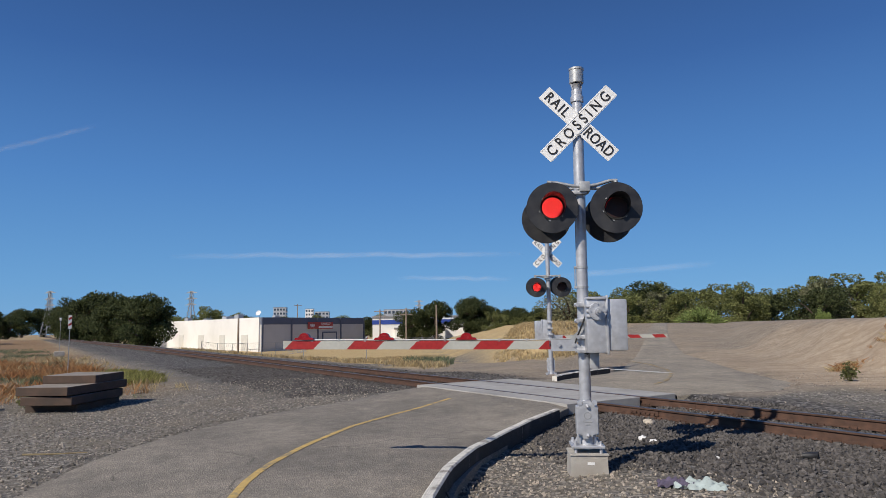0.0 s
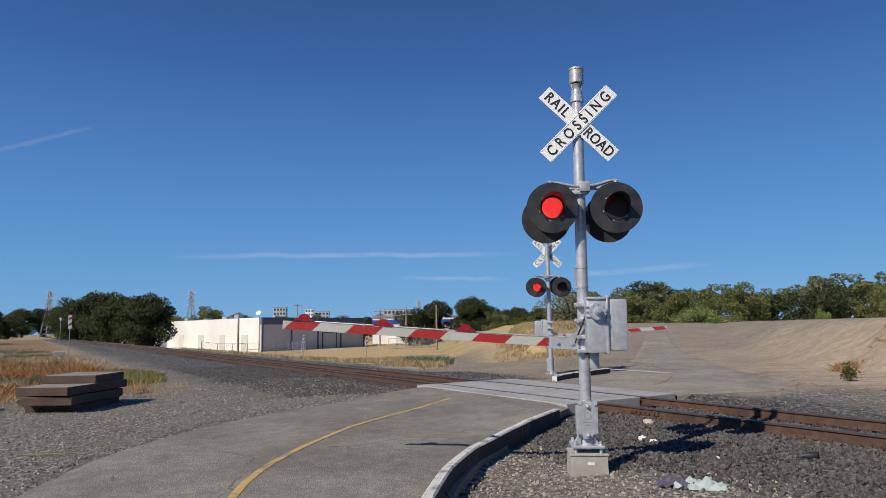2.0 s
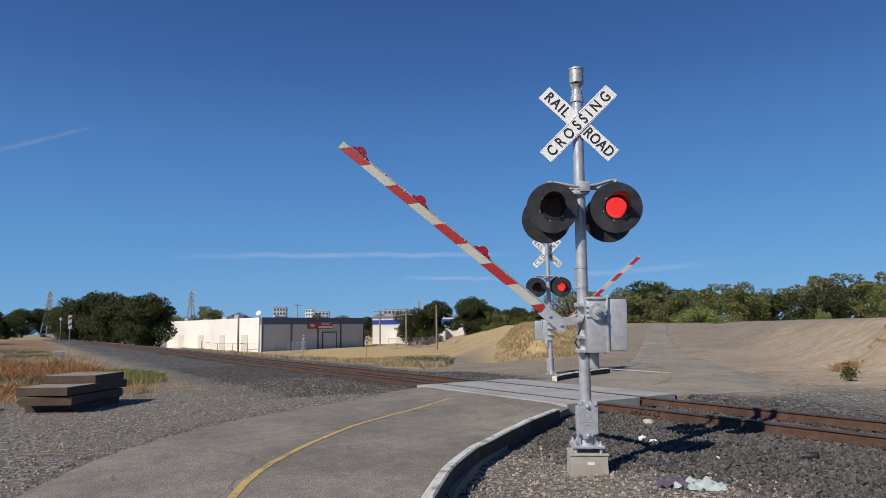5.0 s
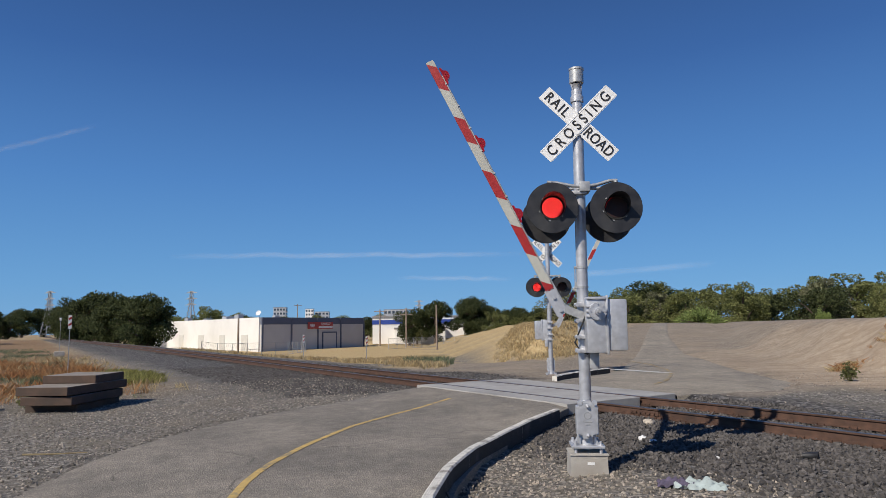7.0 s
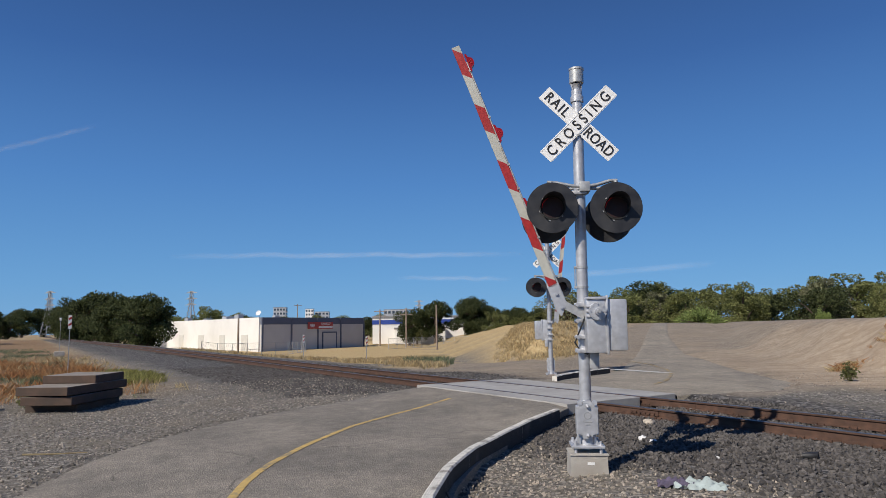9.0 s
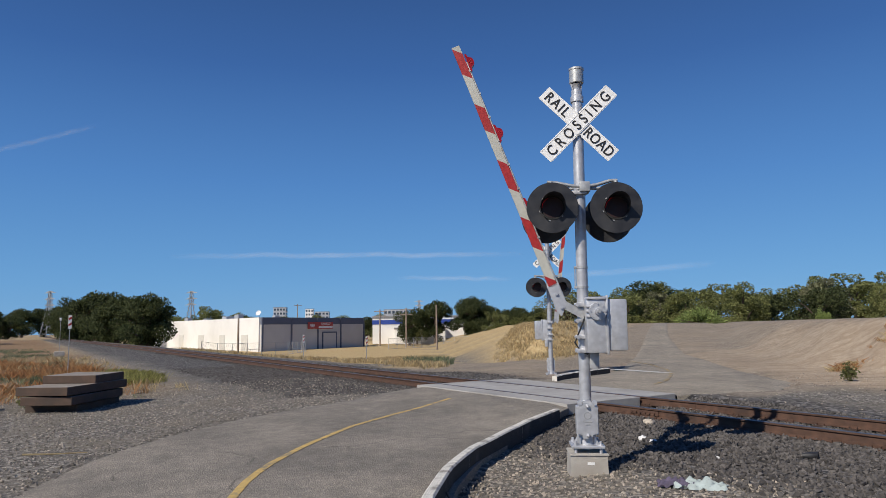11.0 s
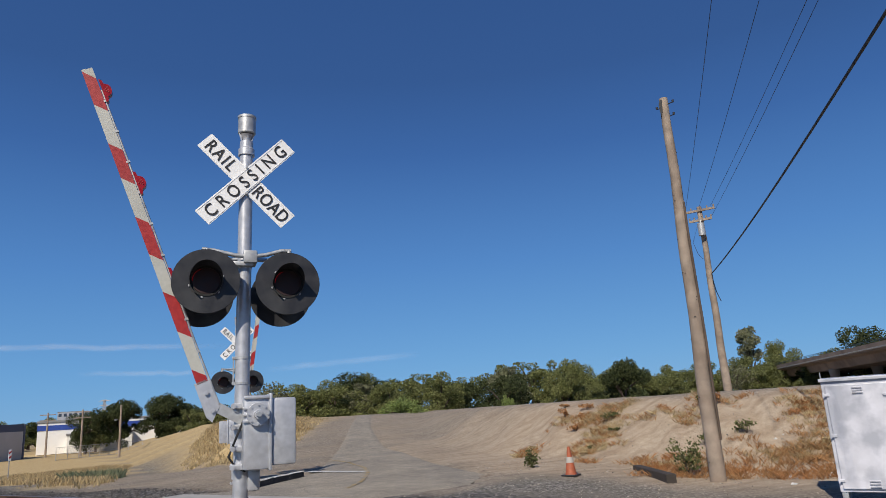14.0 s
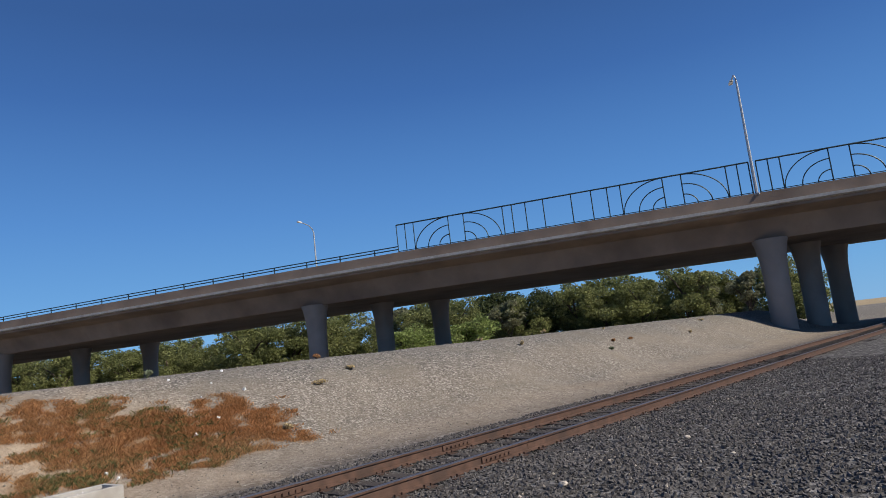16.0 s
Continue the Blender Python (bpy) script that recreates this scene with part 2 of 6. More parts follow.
def prism(bm, pts, depth, m=None, mi=0):
    """A polygon in local x z, pushed out along local y by depth."""
    m = m or Matrix()
    a = [bm.verts.new(m @ Vector((x, -depth / 2, z))) for x, z in pts]
    b = [bm.verts.new(m @ Vector((x, depth / 2, z))) for x, z in pts]
    n = len(pts)
    fs = [bm.faces.new(a), bm.faces.new(list(reversed(b)))]
    for i in range(n):
        fs.append(bm.faces.new((a[(i + 1) % n], a[i], b[i], b[(i + 1) % n])))
    for f in fs:
        f.material_index = mi
    return bm


def letters(name, text, size, m, parent, material, bold=0.012, width=1.0, spacing=1.1, label=""):
    cu = bpy.data.curves.new(name, "FONT")
    cu.body, cu.size, cu.extrude, cu.offset = text, size, 0.0015, bold
    cu.align_x, cu.align_y, cu.space_character = "CENTER", "CENTER", spacing
    tmp = bpy.data.objects.new("tmp", cu)
    scene.collection.objects.link(tmp)
    dg = bpy.context.evaluated_depsgraph_get()
    me = bpy.data.meshes.new_from_object(tmp.evaluated_get(dg))
    bpy.data.objects.remove(tmp)
    me.transform(m @ Matrix.Diagonal((width, 1, 1, 1)))
    me.materials.clear()
    me.materials.append(material)
    me.name = name
    ob = new(name, me)
    ob.parent = parent
    if label:
        ob["label"] = label
    return ob


def leaf_cloud(bm, centre, radii, n, size, rng, mi=0, hollow=0.45):
    """Loose leaf clumps, each a small bent pair of triangles, over an uneven ellipsoid."""
    c = Vector(centre)
    for _ in range(n):
        d = Vector((rng.gauss(0, 1), rng.gauss(0, 1), rng.gauss(0, 1))).normalized()
        r = hollow + (1 - hollow) * rng.random() ** 0.6
        p = c + Vector((d.x * radii[0], d.y * radii[1], d.z * radii[2])) * r
        a = Vector((rng.gauss(0, 1), rng.gauss(0, 1), rng.gauss(0, 1))).normalized()
        b = a.orthogonal().normalized()
        s = size * rng.uniform(0.6, 1.4)
        v = [bm.verts.new(p + a * s), bm.verts.new(p + b * s * 0.6), bm.verts.new(p - a * s), bm.verts.new(p - b * s * 0.6 + a.cross(b) * s * 0.3)]
        f = bm.faces.new((v[0], v[1], v[2]))
        g = bm.faces.new((v[0], v[2], v[3]))
        f.material_index = g.material_index = mi


# ---------------------------------------------------------------- the lie of the land
TRACK_Y, GAUGE = 10.06, 1.505          # near rail's middle, rail to rail
RAIL_TOP = 0.19


def smooth(a, b, v):
    t = min(1.0, max(0.0, (v - a) / (b - a)))
    return t * t * (3 - 2 * t)


def seg_side(p, pts):
    """Signed distance to an open line: positive on its left side."""
    best, sign = 1e9, 1
    for (ax, ay), (bx, by) in zip(pts, pts[1:]):
        dx, dy = bx - ax, by - ay
        t = max(0, min(1, ((p[0] - ax) * dx + (p[1] - ay) * dy) / (dx * dx + dy * dy)))
        qx, qy = p[0] - ax - t * dx, p[1] - ay - t * dy
        d = math.hypot(qx, qy)
        if d < best - 1e-9:
            best = d
            sign = 1 if dx * (p[1] - ay) - dy * (p[0] - ax) >= 0 else -1
    return best * sign


TOE = [(-900, 1010), (-60, 73), (-44, 55), (-28, 35), (-17, 25.2), (-13, 22.2), (-8.8, 19.6), (-4.5, 18.6), (0, 17.6), (6, 15.6), (15, 15.0), (35, 14.6), (56, 15.4), (70, 20), (90, 40), (160, 60), (900, 200)]
LEFT_TOE = [(-900, 630), (-164, 114), (-49, 34.5), (-33, 24.5), (-30, 27.5), (-36, 40), (-50, 60), (-900, 1000)]
ROAD_MID = [(-13.2, 12.6), (-14.6, 16.6), (-18, 20.8), (-23, 26.2), (-33, 38.5), (-44, 52), (-60, 71)]


KERB_LINE = [(-3.2, 1.65), (-5.73, 3.39), (-6.64, 4.16), (-7.49, 5.05), (-8.02, 5.8), (-9.05, 7.24), (-9.97, 8.74)]


def along(p, pts):
    best, where, total = 1e9, 0, 0
    for (ax, ay), (bx, by) in zip(pts, pts[1:]):
        dx, dy = bx - ax, by - ay
        ln = math.hypot(dx, dy)
        t = max(0, min(1, ((p[0] - ax) * dx + (p[1] - ay) * dy) / (ln * ln)))
        d = math.hypot(p[0] - ax - t * dx, p[1] - ay - t * dy)
        if d < best:
            best, where = d, total + t * ln
        total += ln
    return best, where


def ramp_height(s):
    return 0.17 + 1.68 * smooth(10, 52, s)


def height(x, y):
    mid = TRACK_Y + GAUGE / 2
    # the bank of the line: level by the crossing, high above the fields to the west
    h = 0.0
    west = smooth(-19, -60, x)
    if y < mid:
        h -= 0.12 * west * smooth(1.7, 8.5, mid - y)
    else:
        h -= smooth(-22, -55, x) * 2.1 * smooth(2.2, 15, y - mid)
        h += 0.17 * smooth(1.2, 2.2, y - mid) * smooth(-24, -19, x) * smooth(-5, -9, x)
    # the gravel lies lower along the kerb
    kd = seg_side((x, y), KERB_LINE)
    if kd < 0 and x > -11 and y < 9.5:
        h -= 0.11 * smooth(-2.2, -0.6, kd) * smooth(9.4, 8.4, y) * smooth(1.0, 2.0, y)
    d = seg_side((x, y), TOE)
    lev = h
    if d > -0.5:
        lev = 1.87 * smooth(-0.5, 5.6, d) + 0.34 * noise.noise(Vector((x * 1.1 + d * 0.5, d * 0.22, 2))) * smooth(0, 1.5, d) * smooth(5.8, 3.8, d) * smooth(6, 1, x) - 3.4 * smooth(24, 36, d) * smooth(-30, -18, x) + 0.12 * math.sin(x * 0.9) * smooth(0, 1.5, d) * smooth(5, 2, d)
        k = smooth(-0.5, 3.0, d)
        lev = h * (1 - k) + lev * k if h < 0 else max(h, lev)
    d2 = -seg_side((x, y), LEFT_TOE)
    lev2 = h
    if x < -28 and d2 < 0:
        lev2 = h + (1.95 - h) * smooth(0, 5.0, -d2)
    r, s = along((x, y), ROAD_MID)
    rh = ramp_height(s)
    h = max(h, lev, lev2)
    k = smooth(8.5, 2.4, r) * smooth(0.5, 5, s)
    h = h * (1 - k) + rh * k
    # the stones lie below the tie tops along the rails
    h -= 0.022 * smooth(0.85, 0.5, abs(y - mid)) * max(smooth(-9.6, -7.5, x), smooth(-17.0, -19.0, x))
    return h


def grow(a, b, step, far, k=1.22):
    v, out = a, []
    while v < b:
        out.append(v)
        v += step
    out.append(b)
    s = step
    while out[-1] < far:
        s *= k
        out.append(out[-1] + s)
    s, low = step, [a]
    while low[-1] > -far:
        s *= k
        low.append(low[-1] - s)
    return sorted(set(low[1:] + out))


def ground_masks(x, y):
    """ballast, sand, straw, rusty weed and sage shares of the soil at a place."""
    mid = TRACK_Y + GAUGE / 2
    n = noise.noise(Vector((x * 0.35, y * 0.35, 0))) * 0.9 + noise.noise(Vector((x * 1.4, y * 1.4, 3))) * 0.45
    off = abs(y - mid)
    ballast = smooth(3.6, 2.4, off + n * 0.8)
    if x > -9.5 and y < mid:
        ballast = max(ballast, smooth(5.0, 3.2, off + n * 0.9))
    if x > 0:
        ballast = max(ballast, smooth(12.0, 7.0, mid - y + n * 2) * smooth(0, 8, x) if y < mid else ballast)
    if x < -17 and y < mid:
        ballast = max(ballast, smooth(6.0, 4.0, off + n * 1.4))
    d = seg_side((x, y), TOE)
    sand = 0.0
    if y > mid + 1.5 and x > -22:
        sand = smooth(-4.0, -1.0, d + n) * (1 - smooth(4.2, 6.0, d + n)) * smooth(8, 2, x + n * 4)
        sand = max(sand, smooth(1.6, 2.4, y - mid) * smooth(2.6, 0.6, abs(d + 1.0 + n * 0.6)) * (0.8 if x < 6 else 0.4))
        sand *= 1 - smooth(-13, -18, x) * 0.3
    if y > mid + 2.5 and d > -14 and -60 < x < -9:
        sand = max(sand, (0.42 + 0.25 * n) * smooth(1.8, 3.2, y - mid))
    if d > 0:
        sand = max(sand, 0.18 * smooth(1.0, -0.6, abs(d - 2.0) - 1.2 + n), (0.42 + 0.3 * n) * smooth(6, -4, x))
    straw = 0.0
    if x < -21 and y > mid + 3.0:
        straw = smooth(3.0, 5.5, y - mid + n * 2)
        dp, s = along((x, y), [(-16, 14), (-24, 17.5), (-36, 25), (-60, 40), (-164, 113)])
        straw *= smooth(1.8, 3.0, dp + n * 0.5)
        r, _ = along((x, y), ROAD_MID)
        straw *= smooth(3.0, 4.4, r)
        straw *= smooth(-23, -27, x + n * 2) * smooth(0.5, -0.6, d)
    if x < -19 and y < 5.5:
        straw = max(straw, smooth(5.5, 2.5, y + n * 1.6 + (x + 19) * 0.02) * smooth(-19.5, -23, x + n) * (0.36 + n * 0.6))
    straw = max(0, min(1, straw))
    rusty = smooth(0.18, 0.7, 1 - ((x - 3.8) / 5.4) ** 2 - ((d - 2.1) / 2.0) ** 2 + n * 1.2 + 0.9 * noise.noise(Vector((x * 2.6, y * 2.6, 8)))) if d > -1 and x > -4 else 0.0
    if x < -19 and y < 5.5:
        rusty = 0.85 * smooth(5.0, 2.0, y + n * 1.6 + (x + 19) * 0.01) * smooth(-19.0, -23, x + n) * max(smooth(-0.5, 0.25, n), smooth(-38, -60, x))
    return ballast, max(0, min(1, sand)), straw, rusty


def ground_material():
    m = bpy.data.materials.new("soil")
    m.use_nodes = True
    nt = m.node_tree
    L = nt.links.new
    bsdf = nt.nodes["Principled BSDF"]
    bsdf.inputs["Roughness"].default_value = 0.95
    bsdf.inputs["Specular IOR Level"].default_value = 0.15
    co = nt.nodes.new("ShaderNodeTexCoord")

    def tex(kind, scale, detail=5):
        t = nt.nodes.new(kind)
        t.inputs["Scale"].default_value = scale
        if kind == "ShaderNodeTexNoise":
            t.inputs["Detail"].default_value = detail
        L(co.outputs["Object"], t.inputs["Vector"])
        return t

    def mix(fac, a, b):
        x = nt.nodes.new("ShaderNodeMixRGB")
        L(fac, x.inputs["Fac"])
        L(a, x.inputs["Color1"])
        L(b, x.inputs["Color2"])
        return x.outputs["Color"]

    def att(name):
        a = nt.nodes.new("ShaderNodeAttribute")
        a.attribute_name = name
        return a.outputs["Fac"]

    pebble = tex("ShaderNodeTexVoronoi", 22)
    big = tex("ShaderNodeTexVoronoi", 13)
    mott = tex("ShaderNodeTexNoise", 0.5)
    mid_n = tex("ShaderNodeTexNoise", 4.0)
    fine_n = tex("ShaderNodeTexNoise", 45.0)

    def stones(vor, lo, hi):
        sep = nt.nodes.new("ShaderNodeSeparateColor")
        L(vor.outputs["Color"], sep.inputs[0])
        r = ramp(nt, [(0.0, lo), (0.75, hi), (1.0, tuple(min(1, c * 1.9) for c in hi))])
        L(sep.outputs[0], r.inputs["Fac"])
        return r.outputs["Color"]

    gravel = stones(pebble, (0.078, 0.072, 0.066), (0.222, 0.204, 0.180))
    tan = ramp(nt, [(0.3, (0.160, 0.142, 0.117)), (0.7, (0.218, 0.193, 0.158))])
    L(mid_n.outputs["Fac"], tan.inputs["Fac"])
    patch = ramp(nt, [(0.42, (0, 0, 0)), (0.68, (0.8, 0.8, 0.8))])
    L(mott.outputs["Fac"], patch.inputs["Fac"])
    c = mix(patch.outputs["Color"], gravel, tan.outputs["Color"])
    dark = stones(big, (0.036, 0.035, 0.036), (0.128, 0.121, 0.116))
    c = mix(att("ballast"), c, dark)
    sandc = ramp(nt, [(0.25, (0.37, 0.285, 0.20)), (0.5, (0.46, 0.365, 0.265)), (0.75, (0.53, 0.43, 0.32))])
    L(mid_n.outputs["Fac"], sandc.inputs["Fac"])
    turn = nt.nodes.new("ShaderNodeMapping")
    turn.inputs["Rotation"].default_value = (0, 0, radians(32))
    L(co.outputs["Object"], turn.inputs["Vector"])
    draw = nt.nodes.new("ShaderNodeMapping")
    draw.inputs["Scale"].default_value = (2.4, 0.42, 1.0)
    L(turn.outputs["Vector"], draw.inputs["Vector"])
    rill = nt.nodes.new("ShaderNodeTexNoise")
    rill.inputs["Scale"].default_value, rill.inputs["Detail"].default_value = 1.3, 6
    L(draw.outputs["Vector"], rill.inputs["Vector"])
    rr = ramp(nt, [(0.44, (0, 0, 0)), (0.66, (0.65, 0.65, 0.65))])
    L(rill.outputs["Fac"], rr.inputs["Fac"])
    earth = nt.nodes.new("ShaderNodeRGB")
    earth.outputs[0].default_value = (0.285, 0.20, 0.13, 1)
    sand_col = mix(rr.outputs["Color"], sandc.outputs["Color"], earth.outputs[0])
    thin = ramp(nt, [(0.30, (0.55, 0.55, 0.55)), (0.62, (1, 1, 1))])
    L(fine_n.outputs["Fac"], thin.inputs["Fac"])
    cover = nt.nodes.new("ShaderNodeMath")
    cover.operation = "MULTIPLY"
    L(att("sand"), cover.inputs[0])
    L(thin.outputs["Color"], cover.inputs[1])
    c = mix(cover.outputs[0], c, sand_col)
    st = ramp(nt, [(0.25, (0.36, 0.25, 0.12)), (0.5, (0.48, 0.36, 0.19)), (0.75, (0.56, 0.44, 0.25))])
    L(mid_n.outputs["Fac"], st.inputs["Fac"])
    c = mix(att("straw"), c, st.outputs["Color"])
    rw = ramp(nt, [(0.3, (0.20, 0.125, 0.07)), (0.7, (0.30, 0.20, 0.12))])
    L(mid_n.outputs["Fac"], rw.inputs["Fac"])
    c = mix(att("rusty"), c, rw.outputs["Color"])
    L(c, bsdf.inputs["Base Color"])
    add = nt.nodes.new("ShaderNodeMath")
    add.operation = "ADD"
    L(big.outputs["Distance"], add.inputs[0])
    L(fine_n.outputs["Fac"], add.inputs[1])
    b = nt.nodes.new("ShaderNodeBump")
    b.inputs["Strength"].default_value, b.inputs["Distance"].default_value = 0.7, 0.035
    L(add.outputs[0], b.inputs["Height"])
    L(b.outputs["Normal"], bsdf.inputs["Normal"])
    return m


NEAR_L = [(40, -20), (20, -13.0), (8, -8.2), (0, -4.6), (-4, -2.4), (-8.82, 0.0), (-10.24, 0.62), (-11.26, 1.26), (-12.69, 2.48), (-14.01, 4.05), (-15.2, 6.04), (-16.4, 9.36)]
NEAR_R = [(40, -12), (20, -5.6), (8, -1.6), (2, 0.3), (-2, 1.4), (-5.73, 3.55), (-6.64, 4.35), (-7.49, 5.2), (-8.02, 5.9), (-9.05, 7.3), (-9.8, 8.5), (-10.3, 9.36)]
FAR_L = [(-16.4, 12.62), (-15.6, 13.6), (-16.3, 16.0), (-17.3, 18.2), (-20, 21.6), (-25.6, 28.5), (-35.4, 40.4), (-46, 53.5), (-62, 73)]
FAR_R = [(-10.3, 12.62), (-9.4, 15.2), (-10.4, 17.4), (-14, 20.4), (-19.4, 25.6), (-21.6, 27.2), (-31, 37.4), (-42, 50.6), (-58, 70)]


def in_road(x, y, grow_by=0.0):
    for lft, rgt in ((NEAR_L, NEAR_R), (FAR_L, FAR_R)):
        poly = lft + rgt[::-1]
        c = False
        for i in range(len(poly)):
            (x1, y1), (x2, y2) = poly[i], poly[i - 1]
            if (y1 > y) != (y2 > y) and x < (x2 - x1) * (y - y1) / (y2 - y1) + x1:
                c = not c
        if c:
            return True
    return False


def road_height(x, y):
    mid = TRACK_Y + GAUGE / 2
    if y < mid:
        return 0.03 + 0.13 * smooth(4.2, 1.7, mid - y)
    _, s = along((x, y), ROAD_MID)
    return ramp_height(s) + 0.015


def build_ground():
    xs = grow(-40, 30, 0.36, 2600)
    ys = grow(-3, 30, 0.34, 2600)
    verts, masks = [], []
    for y in ys:
        for x in xs:
            z = height(x, y)
            if abs(x) < 60 and -8 < y < 40:
                z += noise.noise(Vector((x * 0.8, y * 0.8, 1))) * 0.025 + noise.noise(Vector((x * 2.3, y * 2.3, 5))) * 0.012
            if in_road(x, y):
                z = min(z, road_height(x, y)) - 0.07
            if -16.6 < x < -10.1 and 9.2 < y < 12.8:
                z = -0.05
            verts.append((x, y, z))
            masks.append(ground_masks(x, y) if -250 < x < 250 and -60 < y < 250 else (0, 0, 0.6, 0))
    w = len(xs)
    faces = [(j * w + i, j * w + i + 1, (j + 1) * w + i + 1, (j + 1) * w + i) for j in range(len(ys) - 1) for i in range(w - 1)]
    me = bpy.data.meshes.new("ground")
    me.from_pydata(verts, [], faces)
    for k, name in enumerate(("ballast", "sand", "straw", "rusty")):
        a = me.attributes.new(name, "FLOAT", "POINT")
        a.data.foreach_set("value", [m[k] for m in masks])
    me.polygons.foreach_set("use_smooth", [True] * len(me.polygons))
    me.materials.append(ground_material())
    return tagged(new("ground", me), "gravel, sand and dry grass ground with a levee", "ground", kind="structure")


ground = build_ground()


# ---------------------------------------------------------------- road and crossing
def resample(pts, n):
    pts = [Vector(p) for p in pts]
    acc = [0.0]
    for a, b in zip(pts, pts[1:]):
        acc.append(acc[-1] + (b - a).length)
    out = []
    for i in range(n):
        d = acc[-1] * i / (n - 1)
        k = max(j for j in range(len(acc)) if acc[j] <= d + 1e-9)
        k = min(k, len(pts) - 2)
        f = (d - acc[k]) / (acc[k + 1] - acc[k])
        out.append(pts[k].lerp(pts[k + 1], f))
    return out


def asphalt(name, base, pale):
    """Old asphalt: aggregate speckle, dusty patches, faint wheel polish and thin cracks."""
    m = bpy.data.materials.new(name)
    m.use_nodes = True
    nt = m.node_tree
    L = nt.links.new
    bsdf = nt.nodes["Principled BSDF"]
    bsdf.inputs["Roughness"].default_value = 0.92
    bsdf.inputs["Specular IOR Level"].default_value = 0.2
    co = nt.nodes.new("ShaderNodeTexCoord")

    def tex(kind, scale, source=None, detail=6):
        t = nt.nodes.new(kind)
        t.inputs["Scale"].default_value = scale
        if kind == "ShaderNodeTexNoise":
            t.inputs["Detail"].default_value = detail
        L(source or co.outputs["Object"], t.inputs["Vector"])
        return t

    def blend(kind, fac, one, two):
        x = nt.nodes.new("ShaderNodeMixRGB")
        x.blend_type = kind
        if isinstance(fac, float):
            x.inputs["Fac"].default_value = fac
        else:
            L(fac, x.inputs["Fac"])
        L(one, x.inputs["Color1"])
        if isinstance(two, tuple):
            x.inputs["Color2"].default_value = (*two, 1)
        else:
            L(two, x.inputs["Color2"])
        return x.outputs["Color"]

    patch = tex("ShaderNodeTexNoise", 0.45)
    blot = tex("ShaderNodeTexNoise", 3.2)
    r0 = ramp(nt, [(0.38, base), (0.66, pale)])
    L(patch.outputs["Fac"], r0.inputs["Fac"])
    r1 = ramp(nt, [(0.3, (0.84, 0.84, 0.84)), (0.7, (1.14, 1.13, 1.11))])
    L(blot.outputs["Fac"], r1.inputs["Fac"])
    c = blend("MULTIPLY", 1.0, r0.outputs["Color"], r1.outputs["Color"])
    grit = tex("ShaderNodeTexVoronoi", 70)
    sep = nt.nodes.new("ShaderNodeSeparateColor")
    L(grit.outputs["Color"], sep.inputs[0])
    r2 = ramp(nt, [(0.0, (0.62, 0.62, 0.62)), (0.8, (1.12, 1.12, 1.12)), (1.0, (1.75, 1.7, 1.6))])
    L(sep.outputs[0], r2.inputs["Fac"])
    c = blend("MULTIPLY", 0.75, c, r2.outputs["Color"])
    warp = blend("ADD", 0.35, co.outputs["Object"], tex("ShaderNodeTexNoise", 1.6).outputs["Color"])
    crack = tex("ShaderNodeTexVoronoi", 0.42, warp)
    crack.feature = "DISTANCE_TO_EDGE"
    r3 = ramp(nt, [(0.0, (0.75, 0.75, 0.75)), (0.006, (0.0, 0.0, 0.0))])
    L(crack.outputs["Distance"], r3.inputs["Fac"])
    gap = ramp(nt, [(0.48, (0, 0, 0)), (0.56, (1, 1, 1))])
    L(tex("ShaderNodeTexNoise", 0.9).outputs["Fac"], gap.inputs["Fac"])
    fac = blend("MULTIPLY", 1.0, r3.outputs["Color"], gap.outputs["Color"])
    c = blend("MIX", fac, c, (0.07, 0.065, 0.06))
    L(c, bsdf.inputs["Base Color"])
    bump = nt.nodes.new("ShaderNodeBump")
    bump.inputs["Strength"].default_value, bump.inputs["Distance"].default_value = 0.55, 0.012
    L(grit.outputs["Distance"], bump.inputs["Height"])
    L(bump.outputs["Normal"], bsdf.inputs["Normal"])
    return m


ASPHALT = asphalt("asphalt", (0.190, 0.174, 0.154), (0.275, 0.248, 0.214))


def ribbon(name, lft, rgt, n, across, material, label, lift=0.0, worn=0.1):
    a, b = resample(lft, n), resample(rgt, n)
    bm = bmesh.new()
    rows = []
    for i, (p, q) in enumerate(zip(a, b)):
        row = []
        for k in range(across + 1):
            v = p.lerp(q, k / across)
            wob = 0
            if k in (0, across):
                wob = noise.noise(Vector((v.x * 1.1, v.y * 1.1, 7))) * worn
            d = (q - p).normalized()
            v = v + d * wob
            z = road_height(v.x, v.y) + lift - (0.05 if k in (0, across) else 0)
            row.append(bm.verts.new((v.x, v.y, z)))
        low = [bm.verts.new((row[0].co.x, row[0].co.y, row[0].co.z - 0.12)), bm.verts.new((row[-1].co.x, row[-1].co.y, row[-1].co.z - 0.12))]
        rows.append([low[0], *row, low[1]])
    for r, s in zip(rows, rows[1:]):
        for k in range(len(r) - 1):
            bm.faces.new((r[k], r[k + 1], s[k + 1], s[k]))
    bmesh.ops.recalc_face_normals(bm, faces=bm.faces)
    ob = part(name, bm, material, smooth=True)
    return tagged(ob, label, "road", kind="structure")


ribbon("road", NEAR_L, NEAR_R, 70, 10, ASPHALT, "worn grey asphalt road curving to the crossing")
FAR_ASPHALT = asphalt("dusty_asphalt", (0.245, 0.222, 0.192), (0.32, 0.285, 0.235))
ribbon("road", FAR_L, FAR_R, 60, 10, FAR_ASPHALT, "worn grey asphalt road climbing the levee")


